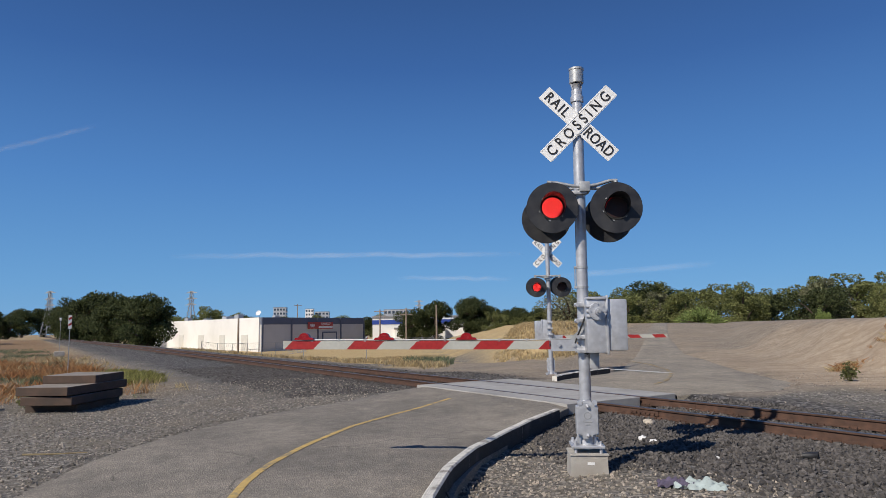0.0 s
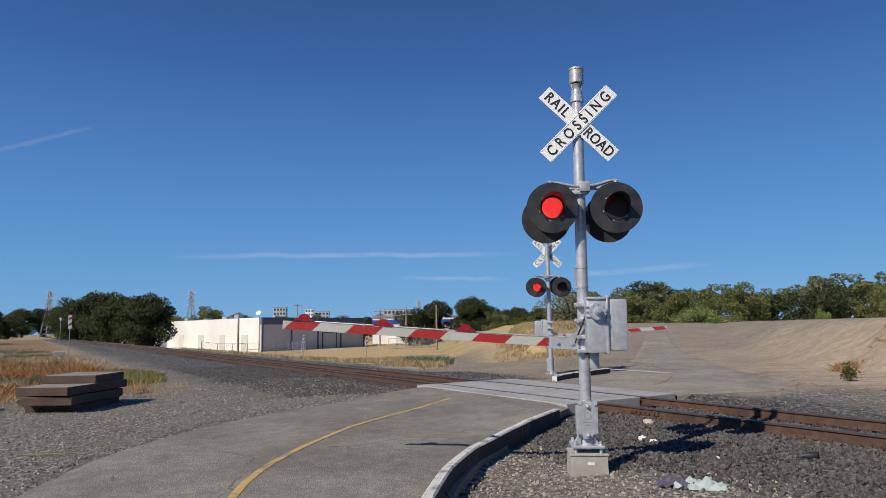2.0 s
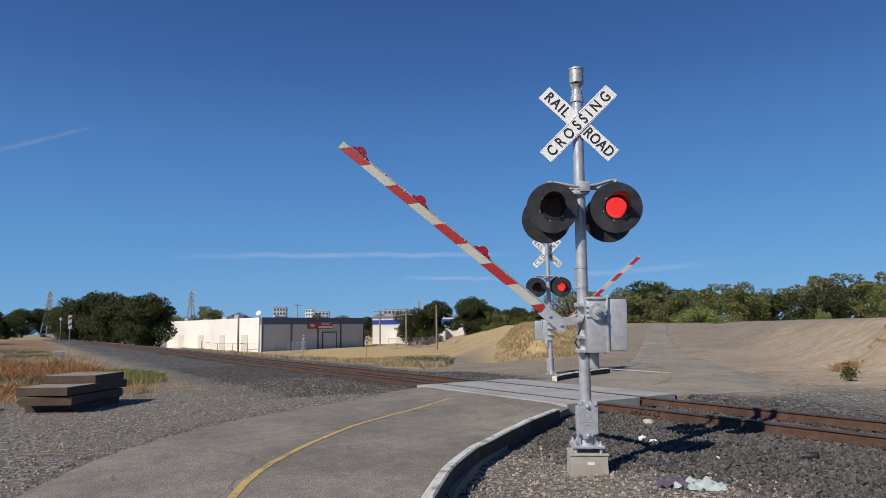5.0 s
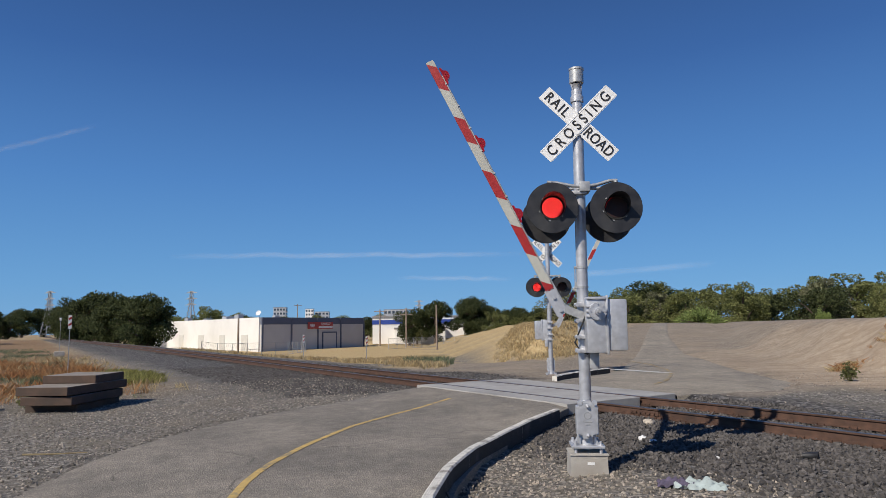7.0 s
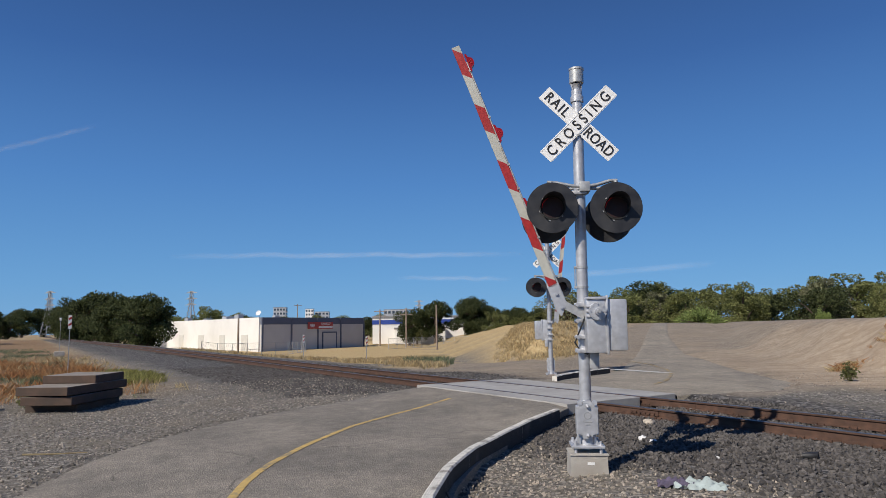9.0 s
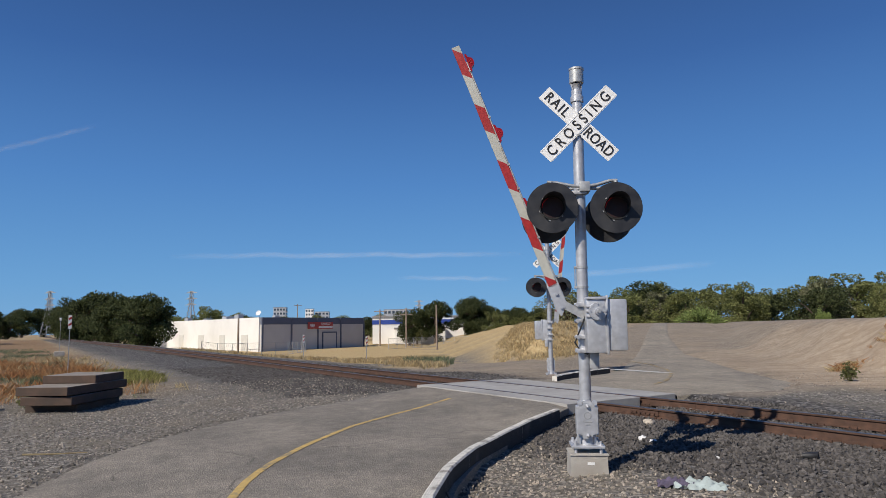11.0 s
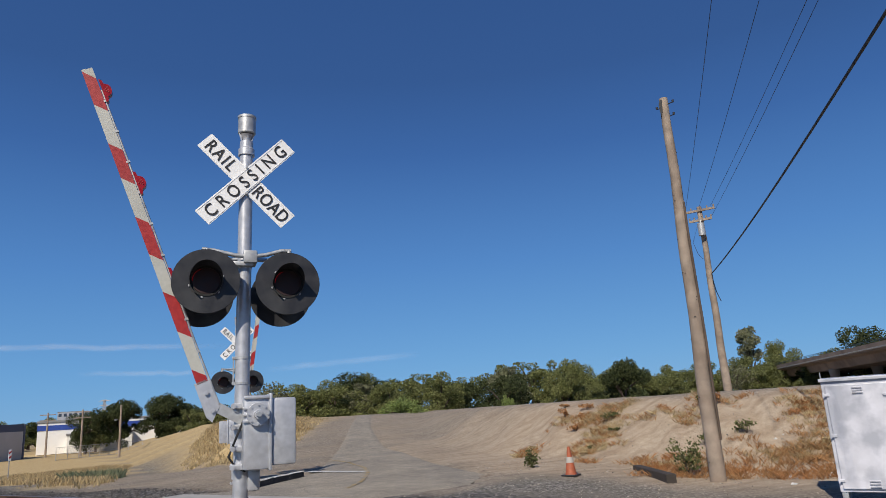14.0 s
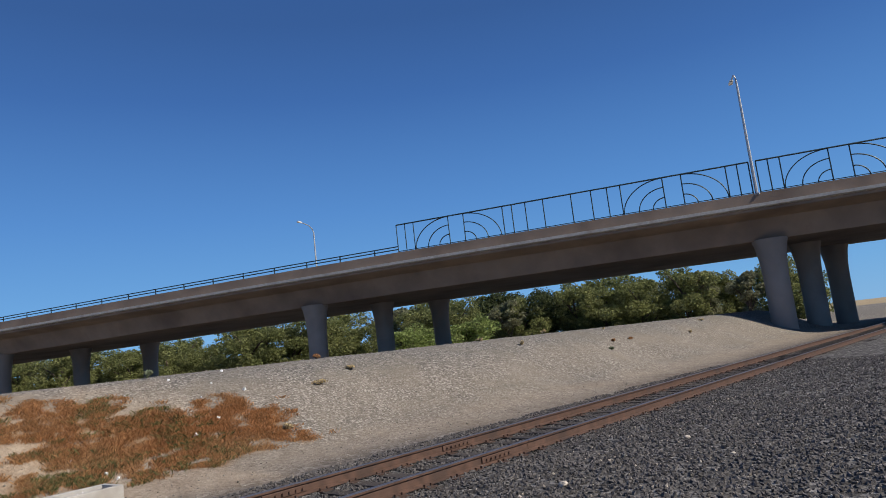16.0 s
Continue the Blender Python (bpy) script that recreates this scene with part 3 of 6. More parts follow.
def stripe(name, pts, width, material, label, lift=0.006):
    p = resample(pts, max(8, len(pts) * 6))
    bm = bmesh.new()
    rows = []
    for i, v in enumerate(p):
        d = (p[min(i + 1, len(p) - 1)] - p[max(i - 1, 0)]).normalized()
        s = Vector((-d.y, d.x)) * width / 2
        rows.append([bm.verts.new((q.x, q.y, road_height(q.x, q.y) + lift)) for q in (v + s, v - s)])
    for a, b in zip(rows, rows[1:]):
        bm.faces.new((a[0], a[1], b[1], b[0]))
    return tagged(part(name, bm, material), label, "road marking", kind="structure")


stripe("centre_line", [(14, -8.3), (4, -3.4), (-2, -0.6), (-7.31, 1.96), (-8.07, 2.34), (-8.82, 2.85), (-9.85, 3.7), (-11.19, 5.03), (-12.4, 6.68), (-13.2, 8.4)], 0.10, YELLOW, "worn yellow centre line on the asphalt")
stripe("centre_line", [(-20.2, 22), (-18.3, 20.9), (-15.8, 18.9), (-14.3, 17.3), (-12.9, 15.4), (-12.2, 14.1)], 0.10, YELLOW_OLD, "worn yellow centre line on the asphalt", 0.01)
stripe("stop_line", [(-17.2, 17.75), (-14.7, 17.65)], 0.4, WHITE_ROAD, "worn white stop line across the lane", 0.012)


def kerb(name, pts, width, top, base, label):
    p = resample(pts, 24)
    k = thing(name, pose(0, 0, 0), label, "kerb")
    per = 6
    for s in range(0, len(p) - 1, per):
        bm = bmesh.new()
        rows = []
        run = p[s:s + per + 1]
        for i, v in enumerate(run):
            d = (run[min(i + 1, len(run) - 1)] - run[max(i - 1, 0)]).normalized()
            if i == 0:
                v = v + d * 0.006
            n = Vector((-d.y, d.x))
            prof = [(-width / 2, base), (-width / 2, top - 0.02), (-width / 2 + 0.02, top), (width / 2 - 0.02, top), (width / 2, top - 0.02), (width / 2, base)]
            wob = noise.noise(Vector((v.x * 3, v.y * 3, 0))) * 0.008
            rows.append([bm.verts.new((v.x + n.x * o, v.y + n.y * o, z + (wob if z > base else 0))) for o, z in prof])
        for a, b in zip(rows, rows[1:]):
            for j in range(5):
                f = bm.faces.new((a[j], a[j + 1], b[j + 1], b[j]))
                f.material_index = 0 if j in (1, 2, 3) else (2 if j == 0 else 1)
        bm.faces.new(rows[0])
        bm.faces.new(list(reversed(rows[-1])))
        bmesh.ops.recalc_face_normals(bm, faces=bm.faces)
        part("kerb_stone", bm, [KERB_W, CONCRETE, KERB_DARK], k)
    return k


kerb("kerb", KERB_LINE, 0.13, 0.175, -0.2, "curved concrete kerb with chipped white top")
kerb("kerb", [(-14.75, 12.9), (-15.2, 13.6), (-15.8, 14.9), (-16.3, 16.6)], 0.15, 0.33, 0.0, "short concrete kerb with worn white top")

crossing = thing("crossing_deck", pose(0, 0, 0), "grey concrete crossing panels flush with the rails", "crossing deck")
for y0, y1 in ((9.36, 9.985), (10.17, 11.46), (11.64, 12.62)):
    for x0, x1 in ((-16.4, -13.36), (-13.345, -10.35)):
        bm = bmesh.new()
        box(bm, x1 - x0, y1 - y0, 0.22, pose((x0 + x1) / 2, (y0 + y1) / 2, RAIL_TOP - 0.115), 0.012)
        part("panel", bm, SLAB, crossing)


# ---------------------------------------------------------------- the track
def rail_mesh(length):
    prof = [(-0.075, 0), (0.075, 0), (0.075, 0.012), (0.012, 0.035), (0.010, 0.125), (0.036, 0.14), (0.037, 0.165), (0.028, 0.172), (-0.028, 0.172), (-0.037, 0.165), (-0.036, 0.14), (-0.010, 0.125), (-0.012, 0.035), (-0.075, 0.012)]
    bm = bmesh.new()
    a = [bm.verts.new((0, y, z)) for y, z in prof]
    b = [bm.verts.new((length, y, z)) for y, z in prof]
    for i in range(len(prof)):
        f = bm.faces.new((a[i], a[(i + 1) % len(prof)], b[(i + 1) % len(prof)], b[i]))
        f.material_index = 1 if i in (6, 7, 8) else 0
    bm.faces.new(a)
    bm.faces.new(list(reversed(b)))
    bmesh.ops.recalc_face_normals(bm, faces=bm.faces)
    return bm


track = thing("railway_track", pose(0, 0, 0), "rusty steel railway track on timber ties and dark ballast", "railway track")
for y in (TRACK_Y, TRACK_Y + GAUGE):
    for x0, ln in ((-420, 300), (-120, 81), (-39, 30), (-9 + 0.008, 17.1), (8.116, 30), (38.12, 260)):
        r = part("rail", rail_mesh(ln), [RUST, STEEL], track)
        r.matrix_basis = pose(x0, y, RAIL_TOP - 0.172)
# joint bars with bolts
bm = bmesh.new()
for side in (-1, 1):
    box(bm, 0.72, 0.022, 0.085, pose(0, side * 0.024, 0.08), 0.006)
    for i in range(6):
        cyl(bm, 0.016, 0.016, 0.03, pose(-0.27 + i * 0.108, side * 0.032, 0.08, -90 * side), 6)
joint0 = part("joint_bar", bm, RUST, track)
joint0.matrix_basis = pose(8.11, TRACK_Y + GAUGE, RAIL_TOP - 0.172)
for x, y in ((4.6, TRACK_Y + GAUGE), (7.3, TRACK_Y), (-8.996, TRACK_Y)):
    j = joint0.copy()
    scene.collection.objects.link(j)
    j.matrix_basis = pose(x, y, RAIL_TOP - 0.172)
bm = bmesh.new()
box(bm, 0.22, 2.6, 0.17, pose(0, 0, -0.085), 0.012)
tie0 = part("tie", bm, TIE, track)
bm = bmesh.new()
box(bm, 0.19, 0.36, 0.012, pose(0, 0, 0.006))
for sx in (-0.06, 0.06):
    for sy in (-0.085, 0.085):
        box(bm, 0.016, 0.03, 0.05, pose(sx, sy, 0.02))
plate0 = part("tie_plate", bm, RUST, track)
k = 0
x = -60.0
first = True
while x < 62:
    if not -16.3 < x < -10.4:
        t = tie0 if first else tie0.copy()
        if not first:
            scene.collection.objects.link(t)
        t.matrix_basis = pose(x, TRACK_Y + GAUGE / 2 + random.uniform(-0.05, 0.05), RAIL_TOP - 0.186 + random.uniform(-0.004, 0.0), 0, 0, random.uniform(-1.2, 1.2))
        if -25 < x < 25:
            for y in (TRACK_Y, TRACK_Y + GAUGE):
                q = plate0 if first and y == TRACK_Y else plate0.copy()
                if q is not plate0:
                    scene.collection.objects.link(q)
                q.matrix_basis = pose(x, y, RAIL_TOP - 0.187)
        first = False
    x += 0.53


# ---------------------------------------------------------------- crossing signals
def crossbuck(z, y, parent, turn=0):
    """Two crossed boards with lettering; local -y is the front."""
    holder = []
    for angle, dy in ((45, 0.012), (-45, 0.0)):
        bm = bmesh.new()
        box(bm, 1.219, 0.006, 0.203, None)
        bmesh.ops.bevel(bm, geom=[e for e in bm.edges if abs(e.verts[0].co.y - e.verts[1].co.y) > 0.004], offset=0.006, segments=2, affect="EDGES")
        for sz in (-0.088, 0.088):
            box(bm, 1.2, 0.004, 0.004, pose(0, -0.005, sz))
        b = part("board", bm, WHITE_SIGN, parent, "white reflective board with black lettering")
        b.matrix_basis = pose(0, 0, 0, 0, 0, turn) @ pose(0, y + dy, z, 0, angle, 0)
        holder.append(b)
    down, up = holder
    letters("lettering", "RAIL", 0.192, pose(-0.375, -0.0085, -0.004, 90), down, LETTER, 0.0015, 0.82, 1.24)
    letters("lettering", "ROAD", 0.192, pose(0.352, -0.0085, -0.004, 90), down, LETTER, 0.0015, 0.82, 1.04)
    letters("lettering", "CROSSING", 0.192, pose(0.0, -0.0085, -0.004, 90), up, LETTER, 0.0015, 0.82, 1.60)
    for sx, sz in ((0, 0.1), (0, -0.1)):
        bm = bmesh.new()
        cyl(bm, 0.012, 0.012, 0.012, pose(0, y - 0.004, z + sz * 1.41, 90), 8)
        part("bolt", bm, GALV, parent)


def signal_head(parent, x, y, z, facing, moving):
    """A round lamp with a black backplate and hood. facing -1: towards local -y."""
    turn = pose(x, y, z, 0, 0, 0 if facing < 0 else 180)
    head = part("signal_head", lathe(bmesh.new(), [(0.150, 0.0), (0.152, -0.03), (0.146, -0.10), (0.12, -0.17), (0.07, -0.20), (0.0005, -0.205)], pose(0, 0, 0, 90), 32), BLACKIN, parent, "round black lamp housing", True)
    head.matrix_basis = turn
    bm = bmesh.new()
    lathe(bm, [(0.152, 0.004), (0.318, 0.004), (0.322, 0.0), (0.318, -0.004), (0.152, -0.004), (0.152, 0.004)], pose(0, 0, 0, 90), 48)
    part("backplate", bm, BLACK, head, "large round black backplate")
    # cut-away hood
    bm = bmesh.new()
    seg, rows = 40, []
    for i in range(seg + 1):
        a = radians(-62) + radians(304) * i / seg
        ln = 0.05 + 0.23 * max(0.0, math.sin(a)) ** 0.7 if math.sin(a) > 0 else 0.05
        ln = max(ln, 0.05 + 0.16 * max(0, math.sin(a + 0.35)))
        ring = [(0.152, 0.0), (0.156, ln), (0.152, ln), (0.148, 0.0)]
        rows.append([bm.verts.new((r * math.cos(a), -d, r * math.sin(a))) for r, d in ring])
    for a, b in zip(rows, rows[1:]):
        for k in range(3):
            bm.faces.new((a[k], a[k + 1], b[k + 1], b[k]))
    bmesh.ops.recalc_face_normals(bm, faces=bm.faces)
    part("hood", bm, BLACK, head, "cut-away black hood", True)
    bm = bmesh.new()
    for i in range(6):
        a = 2 * math.pi * i / 6 + 0.3
        box(bm, 0.012, 0.012, 0.02, pose(0.165 * math.cos(a), -0.008, 0.165 * math.sin(a), 0, -math.degrees(a), 0), 0.002)
    part("lens_clip", bm, GALV, head)
    # added ring that stops the turned-away lit face's glow leaking out
    bm = bmesh.new()
    lathe(bm, [(0.1316, 0.012), (0.153, 0.012), (0.153, -0.03), (0.1316, -0.03), (0.1316, 0.012)], pose(0, 0, 0, 90), 32)
    part("bezel", bm, BLACKIN, head)
    # the lamp unit turns its lit face to the front
    bm = bmesh.new()
    lathe(bm, [(0.0005, 0.004), (0.128, 0.004), (0.131, 0.0)], pose(0, 0, 0, 90), 32)
    for f in bm.faces:
        f.material_index = 0
    dots = [(0.0, 0.0)] + [(r, 2 * math.pi * k / n) for r, n in ((0.022, 7), (0.042, 14), (0.062, 21), (0.082, 28), (0.102, 35), (0.120, 42)) for k in range(n)]
    for r, a in dots:
        bmesh.ops.create_circle(bm, cap_ends=True, segments=6, radius=0.0058, matrix=pose(r * math.cos(a), -0.0062, r * math.sin(a), 90))
    for f in bm.faces:
        if f.calc_center_median().y < -0.0055:
            f.material_index = 1
    k0 = len(bm.faces)
    lathe(bm, [(0.131, 0.0), (0.128, -0.004), (0.0005, -0.010)], pose(0, 0, 0, 90), 32)
    bm.faces.ensure_lookup_table()
    for f in bm.faces[k0:]:
        f.material_index = 2
    unit = part("lamp_unit", bm, [LED_ON, LED_DOT, LENS_OFF], head, "red lamp unit, lit in turn")
    unit.matrix_basis = pose(0, 0, 0)
    if moving is not None:
        moving.append(unit)
    return head


def gate_arm(parent, length, reach, hang, lamps):
    """Swings about its own origin; the arm runs towards local -x, hanging below the shaft."""
    bm = bmesh.new()
    prism(bm, [(0.05, 0.06), (0.06, -0.06), (-reach * 0.5, -hang - 0.01), (-reach * 0.62, -hang + 0.06)], 0.02)
    pivot = part("gate_arm", bm, GALV, parent, "counterbalanced crossing gate arm")
    bm = bmesh.new()
    prism(bm, [(-reach - 0.02, -hang - 0.075), (-reach * 0.42, -hang - 0.075), (-reach * 0.30, -hang - 0.04), (-reach * 0.52, -hang + 0.075), (-reach - 0.02, -hang + 0.075)], 0.03)
    for bx in (-reach + 0.10, -reach + 0.28):
        cyl(bm, 0.022, 0.022, 0.07, pose(bx, 0.03, -hang, 90), 10)
    part("arm_bracket", bm, ALU, pivot, "grey aluminium bracket plate")
    # striped boards
    span = length - reach
    tall, lean = 0.053, 0.052
    stops = [0.0, 0.107, 0.5, 0.914, 1.31, 1.71, 2.13, 2.51, 2.94, 3.31]
    stops = [span * s / 3.38 for s in stops] + [span]
    n = len(stops) - 1
    for i in range(n):
        a, b = stops[i], stops[i + 1]
        la = 0 if i == 0 else lean
        lb = 0 if i == n - 1 else lean
        pts = [(-reach - a - la, -hang - tall), (-reach - a + la, -hang + tall), (-reach - b + lb, -hang + tall), (-reach - b - lb, -hang - tall)]
        bm = bmesh.new()
        prism(bm, pts, 0.030)
        part("stripe", bm, ARM_RED if i % 2 == 0 and i < n - 1 else ARM_WHITE, pivot, "red slanted stripe" if i % 2 == 0 and i < n - 1 else "off-white slanted stripe")
    # wire along the top with clips
    bm = bmesh.new()
    tube(bm, [(-length + 0.25, 0, -hang + tall + 0.012), (-reach - 0.4, 0, -hang + tall + 0.012), (-reach + 0.25, -0.01, -hang + tall + 0.02)], 0.010, 8)
    for i in range(9):
        box(bm, 0.02, 0.034, 0.035, pose(-reach - 0.3 - i * span / 10, 0, -hang + tall + 0.01))
    part("conduit", bm, GALV, pivot)
    for s in lamps:
        bm = bmesh.new()
        prism(bm, [(-0.13, 0), (0.13, 0), (0.115, 0.025), (0.075, 0.03), (0.05, 0.07), (0.02, 0.085), (-0.02, 0.085), (-0.05, 0.07), (-0.075, 0.03), (-0.115, 0.025)], 0.07, pose(-s, 0, -hang + tall + 0.015))
        lamp = part("arm_lamp", bm, LENS_RED, pivot, "small red gate lamp")
        bm = bmesh.new()
        for kx, kz in ((0, 0.055), (-0.025, 0.05), (0.025, 0.05), (-0.012, 0.035), (0.012, 0.035), (0, 0.018)):
            cyl(bm, 0.007, 0.007, 0.004, pose(-s + kx, -0.035, -hang + tall + 0.015 + kz, 90), 6)
        part("led", bm, ARM_RED, lamp)
    return pivot


def signal(name, m, label, moving, gate, pivot, second_board):
    s = thing(name, m, label, "crossing signal", "crossing signals")
    bm = bmesh.new()
    cyl(bm, 0.072, 0.070, 4.55, pose(0, 0, 0.24), 28)
    mast = part("mast", bm, ALU, s, "round silver-painted steel mast", True)
    # foot: pedestal, flange, anchor bolts, junction cover
    bm = bmesh.new()
    prism(bm, [(-0.235, -0.2), (0.235, -0.2), (0.215, 0.195), (-0.215, 0.195)], 0.42)
    box(bm, 0.46, 0.45, 0.02, pose(0, 0, 0.20), 0.004)
    ft = part("foundation", bm, CONCRETE, s, "rust-stained concrete foundation block")
    bm = bmesh.new()
    box(bm, 0.085, 0.002, 0.032, pose(0.02, -0.2125, 0.10))
    part("label_plate", bm, WHITE_SIGN, ft, "small white label")
    bm = bmesh.new()
    box(bm, 0.40, 0.38, 0.035, pose(0, 0, 0.285), 0.01)
    cyl(bm, 0.11, 0.09, 0.16, pose(0, 0, 0.27), 24)
    for a in range(4):
        bx, by = (0.15 if a % 2 else -0.15), (0.15 if a // 2 else -0.15)
        cyl(bm, 0.018, 0.018, 0.17, pose(bx, by, 0.18), 8)
        cyl(bm, 0.033, 0.033, 0.03, pose(bx, by, 0.288), 6)
        prism(bm, [(0, 0), (0.07, 0), (0, 0.14)], 0.02, pose(0.08 * (1 if bx > 0 else -1), by * 0.6, 0.287, 0, 0, 0 if bx > 0 else 180))
    part("foot_flange", bm, ALU, s)
    bm = bmesh.new()
    w, z0 = 0.132, 0.60
    out = [(-w, -0.17), (-0.07, -0.185), (-0.045, -0.235), (0.045, -0.235), (0.07, -0.185), (w, -0.17), (w, 0.16), (0.085, 0.18), (0.05, 0.225), (-0.05, 0.225), (-0.085, 0.18), (-w, 0.16)]
    prism(bm, out, 0.12, pose(0, -0.085, z0))
    jb = part("junction_box", bm, ALU, s, "cast junction box with bolted cover")
    bm = bmesh.new()
    prism(bm, [(x * 0.93, z * 0.93) for x, z in out], 0.02, pose(0, -0.15, z0))
    for zz in (-0.175, 0.165):
        cyl(bm, 0.022, 0.02, 0.03, pose(0, -0.155, z0 + zz, 90), 6)
        bmesh.ops.create_uvsphere(bm, u_segments=10, v_segments=6, radius=0.022, matrix=pose(0, -0.185, z0 + zz))
    for sx in (-1, 1):
        cyl(bm, 0.03, 0.03, 0.05, pose(sx * 0.09, -0.12, z0 + 0.205, 90), 10)
    cov = part("cover", bm, ALU, jb)
    bm = bmesh.new()
    for i, (bw, bz) in enumerate(((0.11, 0.0), (0.06, -0.035))):
        box(bm, bw, 0.004, 0.012, pose(0, -0.162, z0 - 0.02 + bz))
    lathe(bm, [(0.035, 0), (0.045, 0), (0.045, 0.004), (0.035, 0.004), (0.035, 0)], pose(0, -0.160, z0 + 0.055, 90), 16)
    part("raised_mark", bm, GALV, cov)
    # mast top: funnel, strap and cap
    bm = bmesh.new()
    cyl(bm, 0.085, 0.085, 0.07, pose(0, 0, 4.63), 24)
    lathe(bm, [(0.082, 4.70), (0.05, 4.76), (0.04, 4.80), (0.055, 4.84), (0.075, 4.87)], None, 20)
    for sx in (-1, 1):
        box(bm, 0.015, 0.05, 0.13, pose(sx * 0.062, 0, 4.84, 0, sx * 14, 0), 0.003)
    part("mast_collar", bm, ALU, s, smooth=True)
    bm = bmesh.new()
    lathe(bm, [(0.0005, 4.875), (0.082, 4.88), (0.092, 4.89), (0.092, 5.055), (0.098, 5.06), (0.098, 5.085), (0.06, 5.10), (0.0005, 5.10)], None, 28)
    part("mast_cap", bm, GALV, s, "weathered cylindrical cap", True)
    crossbuck(4.32, 0.095 if second_board else -0.095, s, 180 if second_board else 0)
    for zz in (4.27, 4.42):
        bm = bmesh.new()
        lathe(bm, [(0.073, zz - 0.02), (0.085, zz - 0.02), (0.085, zz + 0.02), (0.073, zz + 0.02), (0.073, zz - 0.02)], None, 20)
        part("board_clamp", bm, GALV, s)
    # cross arm for the lamps
    bm = bmesh.new()
    tube(bm, [(-0.42, -0.10, 3.56), (-0.30, -0.11, 3.545), (-0.1, -0.12, 3.50), (0.05, -0.12, 3.49), (0.2, -0.12, 3.51), (0.36, -0.11, 3.56), (0.46, -0.10, 3.565)], 0.022, 10)
    tube(bm, [(-0.40, 0.20, 3.53), (0.42, 0.20, 3.53)], 0.022, 10)
    box(bm, 0.14, 0.26, 0.13, pose(0.05, -0.02, 3.49), 0.02)
    box(bm, 0.20, 0.24, 0.05, pose(-0.02, 0, 3.42), 0.015)
    for px, py in ((-0.37, -0.12), (0.44, -0.12), (-0.37, 0.2), (0.42, 0.2)):
        cyl(bm, 0.025, 0.025, 0.14, pose(px, py, 3.42), 10)
    part("lamp_cross_arm", bm, GALV, s, "bent steel tube carrying the lamps", True)
    zl = 3.205
    back = moving if second_board else None
    ahead = None if second_board else moving
    signal_head(s, -0.37, -0.24, zl, -1, ahead)
    signal_head(s, 0.415, -0.24, zl - 0.012, -1, ahead)
    signal_head(s, 0.40, 0.30, zl - 0.06, 1, back)
    signal_head(s, -0.41, 0.30, zl - 0.06, 1, back)
    # straps on the mast
    bm = bmesh.new()
    for zz in (2.22, 2.47):
        lathe(bm, [(0.072, zz - 0.012), (0.078, zz - 0.012), (0.078, zz + 0.012), (0.072, zz + 0.012), (0.072, zz - 0.012)], None, 20)
        box(bm, 0.03, 0.03, 0.03, pose(-0.085, -0.01, zz), 0.004)
    box(bm, 0.012, 0.02, 0.27, pose(-0.088, -0.01, 2.345))
    part("strap", bm, GALV, s)
    # gate mechanism housing
    gx, gz = 0.174, 1.889
    bm = bmesh.new()
    box(bm, 0.24, 0.30, 0.68, pose(gx - 0.055, -0.19, gz - 0.14), 0.03)
    body = part("mechanism_housing", bm, ALU, s, "silver cast gate mechanism housing", True)
    bm = bmesh.new()
    box(bm, 0.235, 0.28, 0.62, pose(gx + 0.195, -0.19, gz - 0.14), 0.028)
    part("housing_door", bm, ALU, body, "plain dented cover", True)
    bm = bmesh.new()
    box(bm, 0.03, 0.34, 0.71, pose(gx + 0.072, -0.19, gz - 0.14), 0.012)
    box(bm, 0.24, 0.05, 0.03, pose(gx - 0.055, -0.34, gz + 0.18), 0.01)
    part("housing_flange", bm, ALU, body, smooth=True)
    bm = bmesh.new()
    cyl(bm, 0.108, 0.104, 0.06, pose(gx - 0.045, -0.34, gz + 0.02, 90), 36)
    cyl(bm, 0.045, 0.04, 0.07, pose(gx - 0.045, -0.39, gz + 0.02, 90), 20)
    for i in range(8):
        a = 2 * math.pi * i / 8
        cyl(bm, 0.009, 0.009, 0.012, pose(gx - 0.045 + 0.088 * math.cos(a), -0.40, gz + 0.02 + 0.088 * math.sin(a), 90), 6)
    for dz in (-0.06, 0.0, 0.06):
        box(bm, 0.06, 0.03, 0.022, pose(gx - 0.155, -0.345, gz + 0.02 + dz), 0.006)
    part("shaft_plate", bm, ALU, body, "round bolted shaft plate", True)
    bm = bmesh.new()
    cyl(bm, 0.028, 0.024, 0.05, pose(gx - 0.045, -0.455, gz + 0.02, 90), 6)
    part("shaft_nut", bm, GALV, body)
    # clamps on the mast
    for zz in (1.60, 1.43, 2.0, 1.80):
        bm = bmesh.new()
        box(bm, 0.19, 0.07, 0.055, pose(0.0, -0.085, zz), 0.012)
        box(bm, 0.19, 0.07, 0.055, pose(0.0, 0.085, zz), 0.012)
        for sx in (-1, 1):
            cyl(bm, 0.014, 0.014, 0.30, pose(sx * 0.085, 0.15, zz, 90), 8)
            cyl(bm, 0.026, 0.026, 0.03, pose(sx * 0.085, -0.125, zz, 90), 6)
        part("mast_clamp", bm, ALU, s)
    bm = bmesh.new()
    box(bm, 0.12, 0.16, 0.26, pose(0.12, 0.02, 1.33), 0.03)
    part("cable_box", bm, ALU, s, smooth=True)
    bm = bmesh.new()
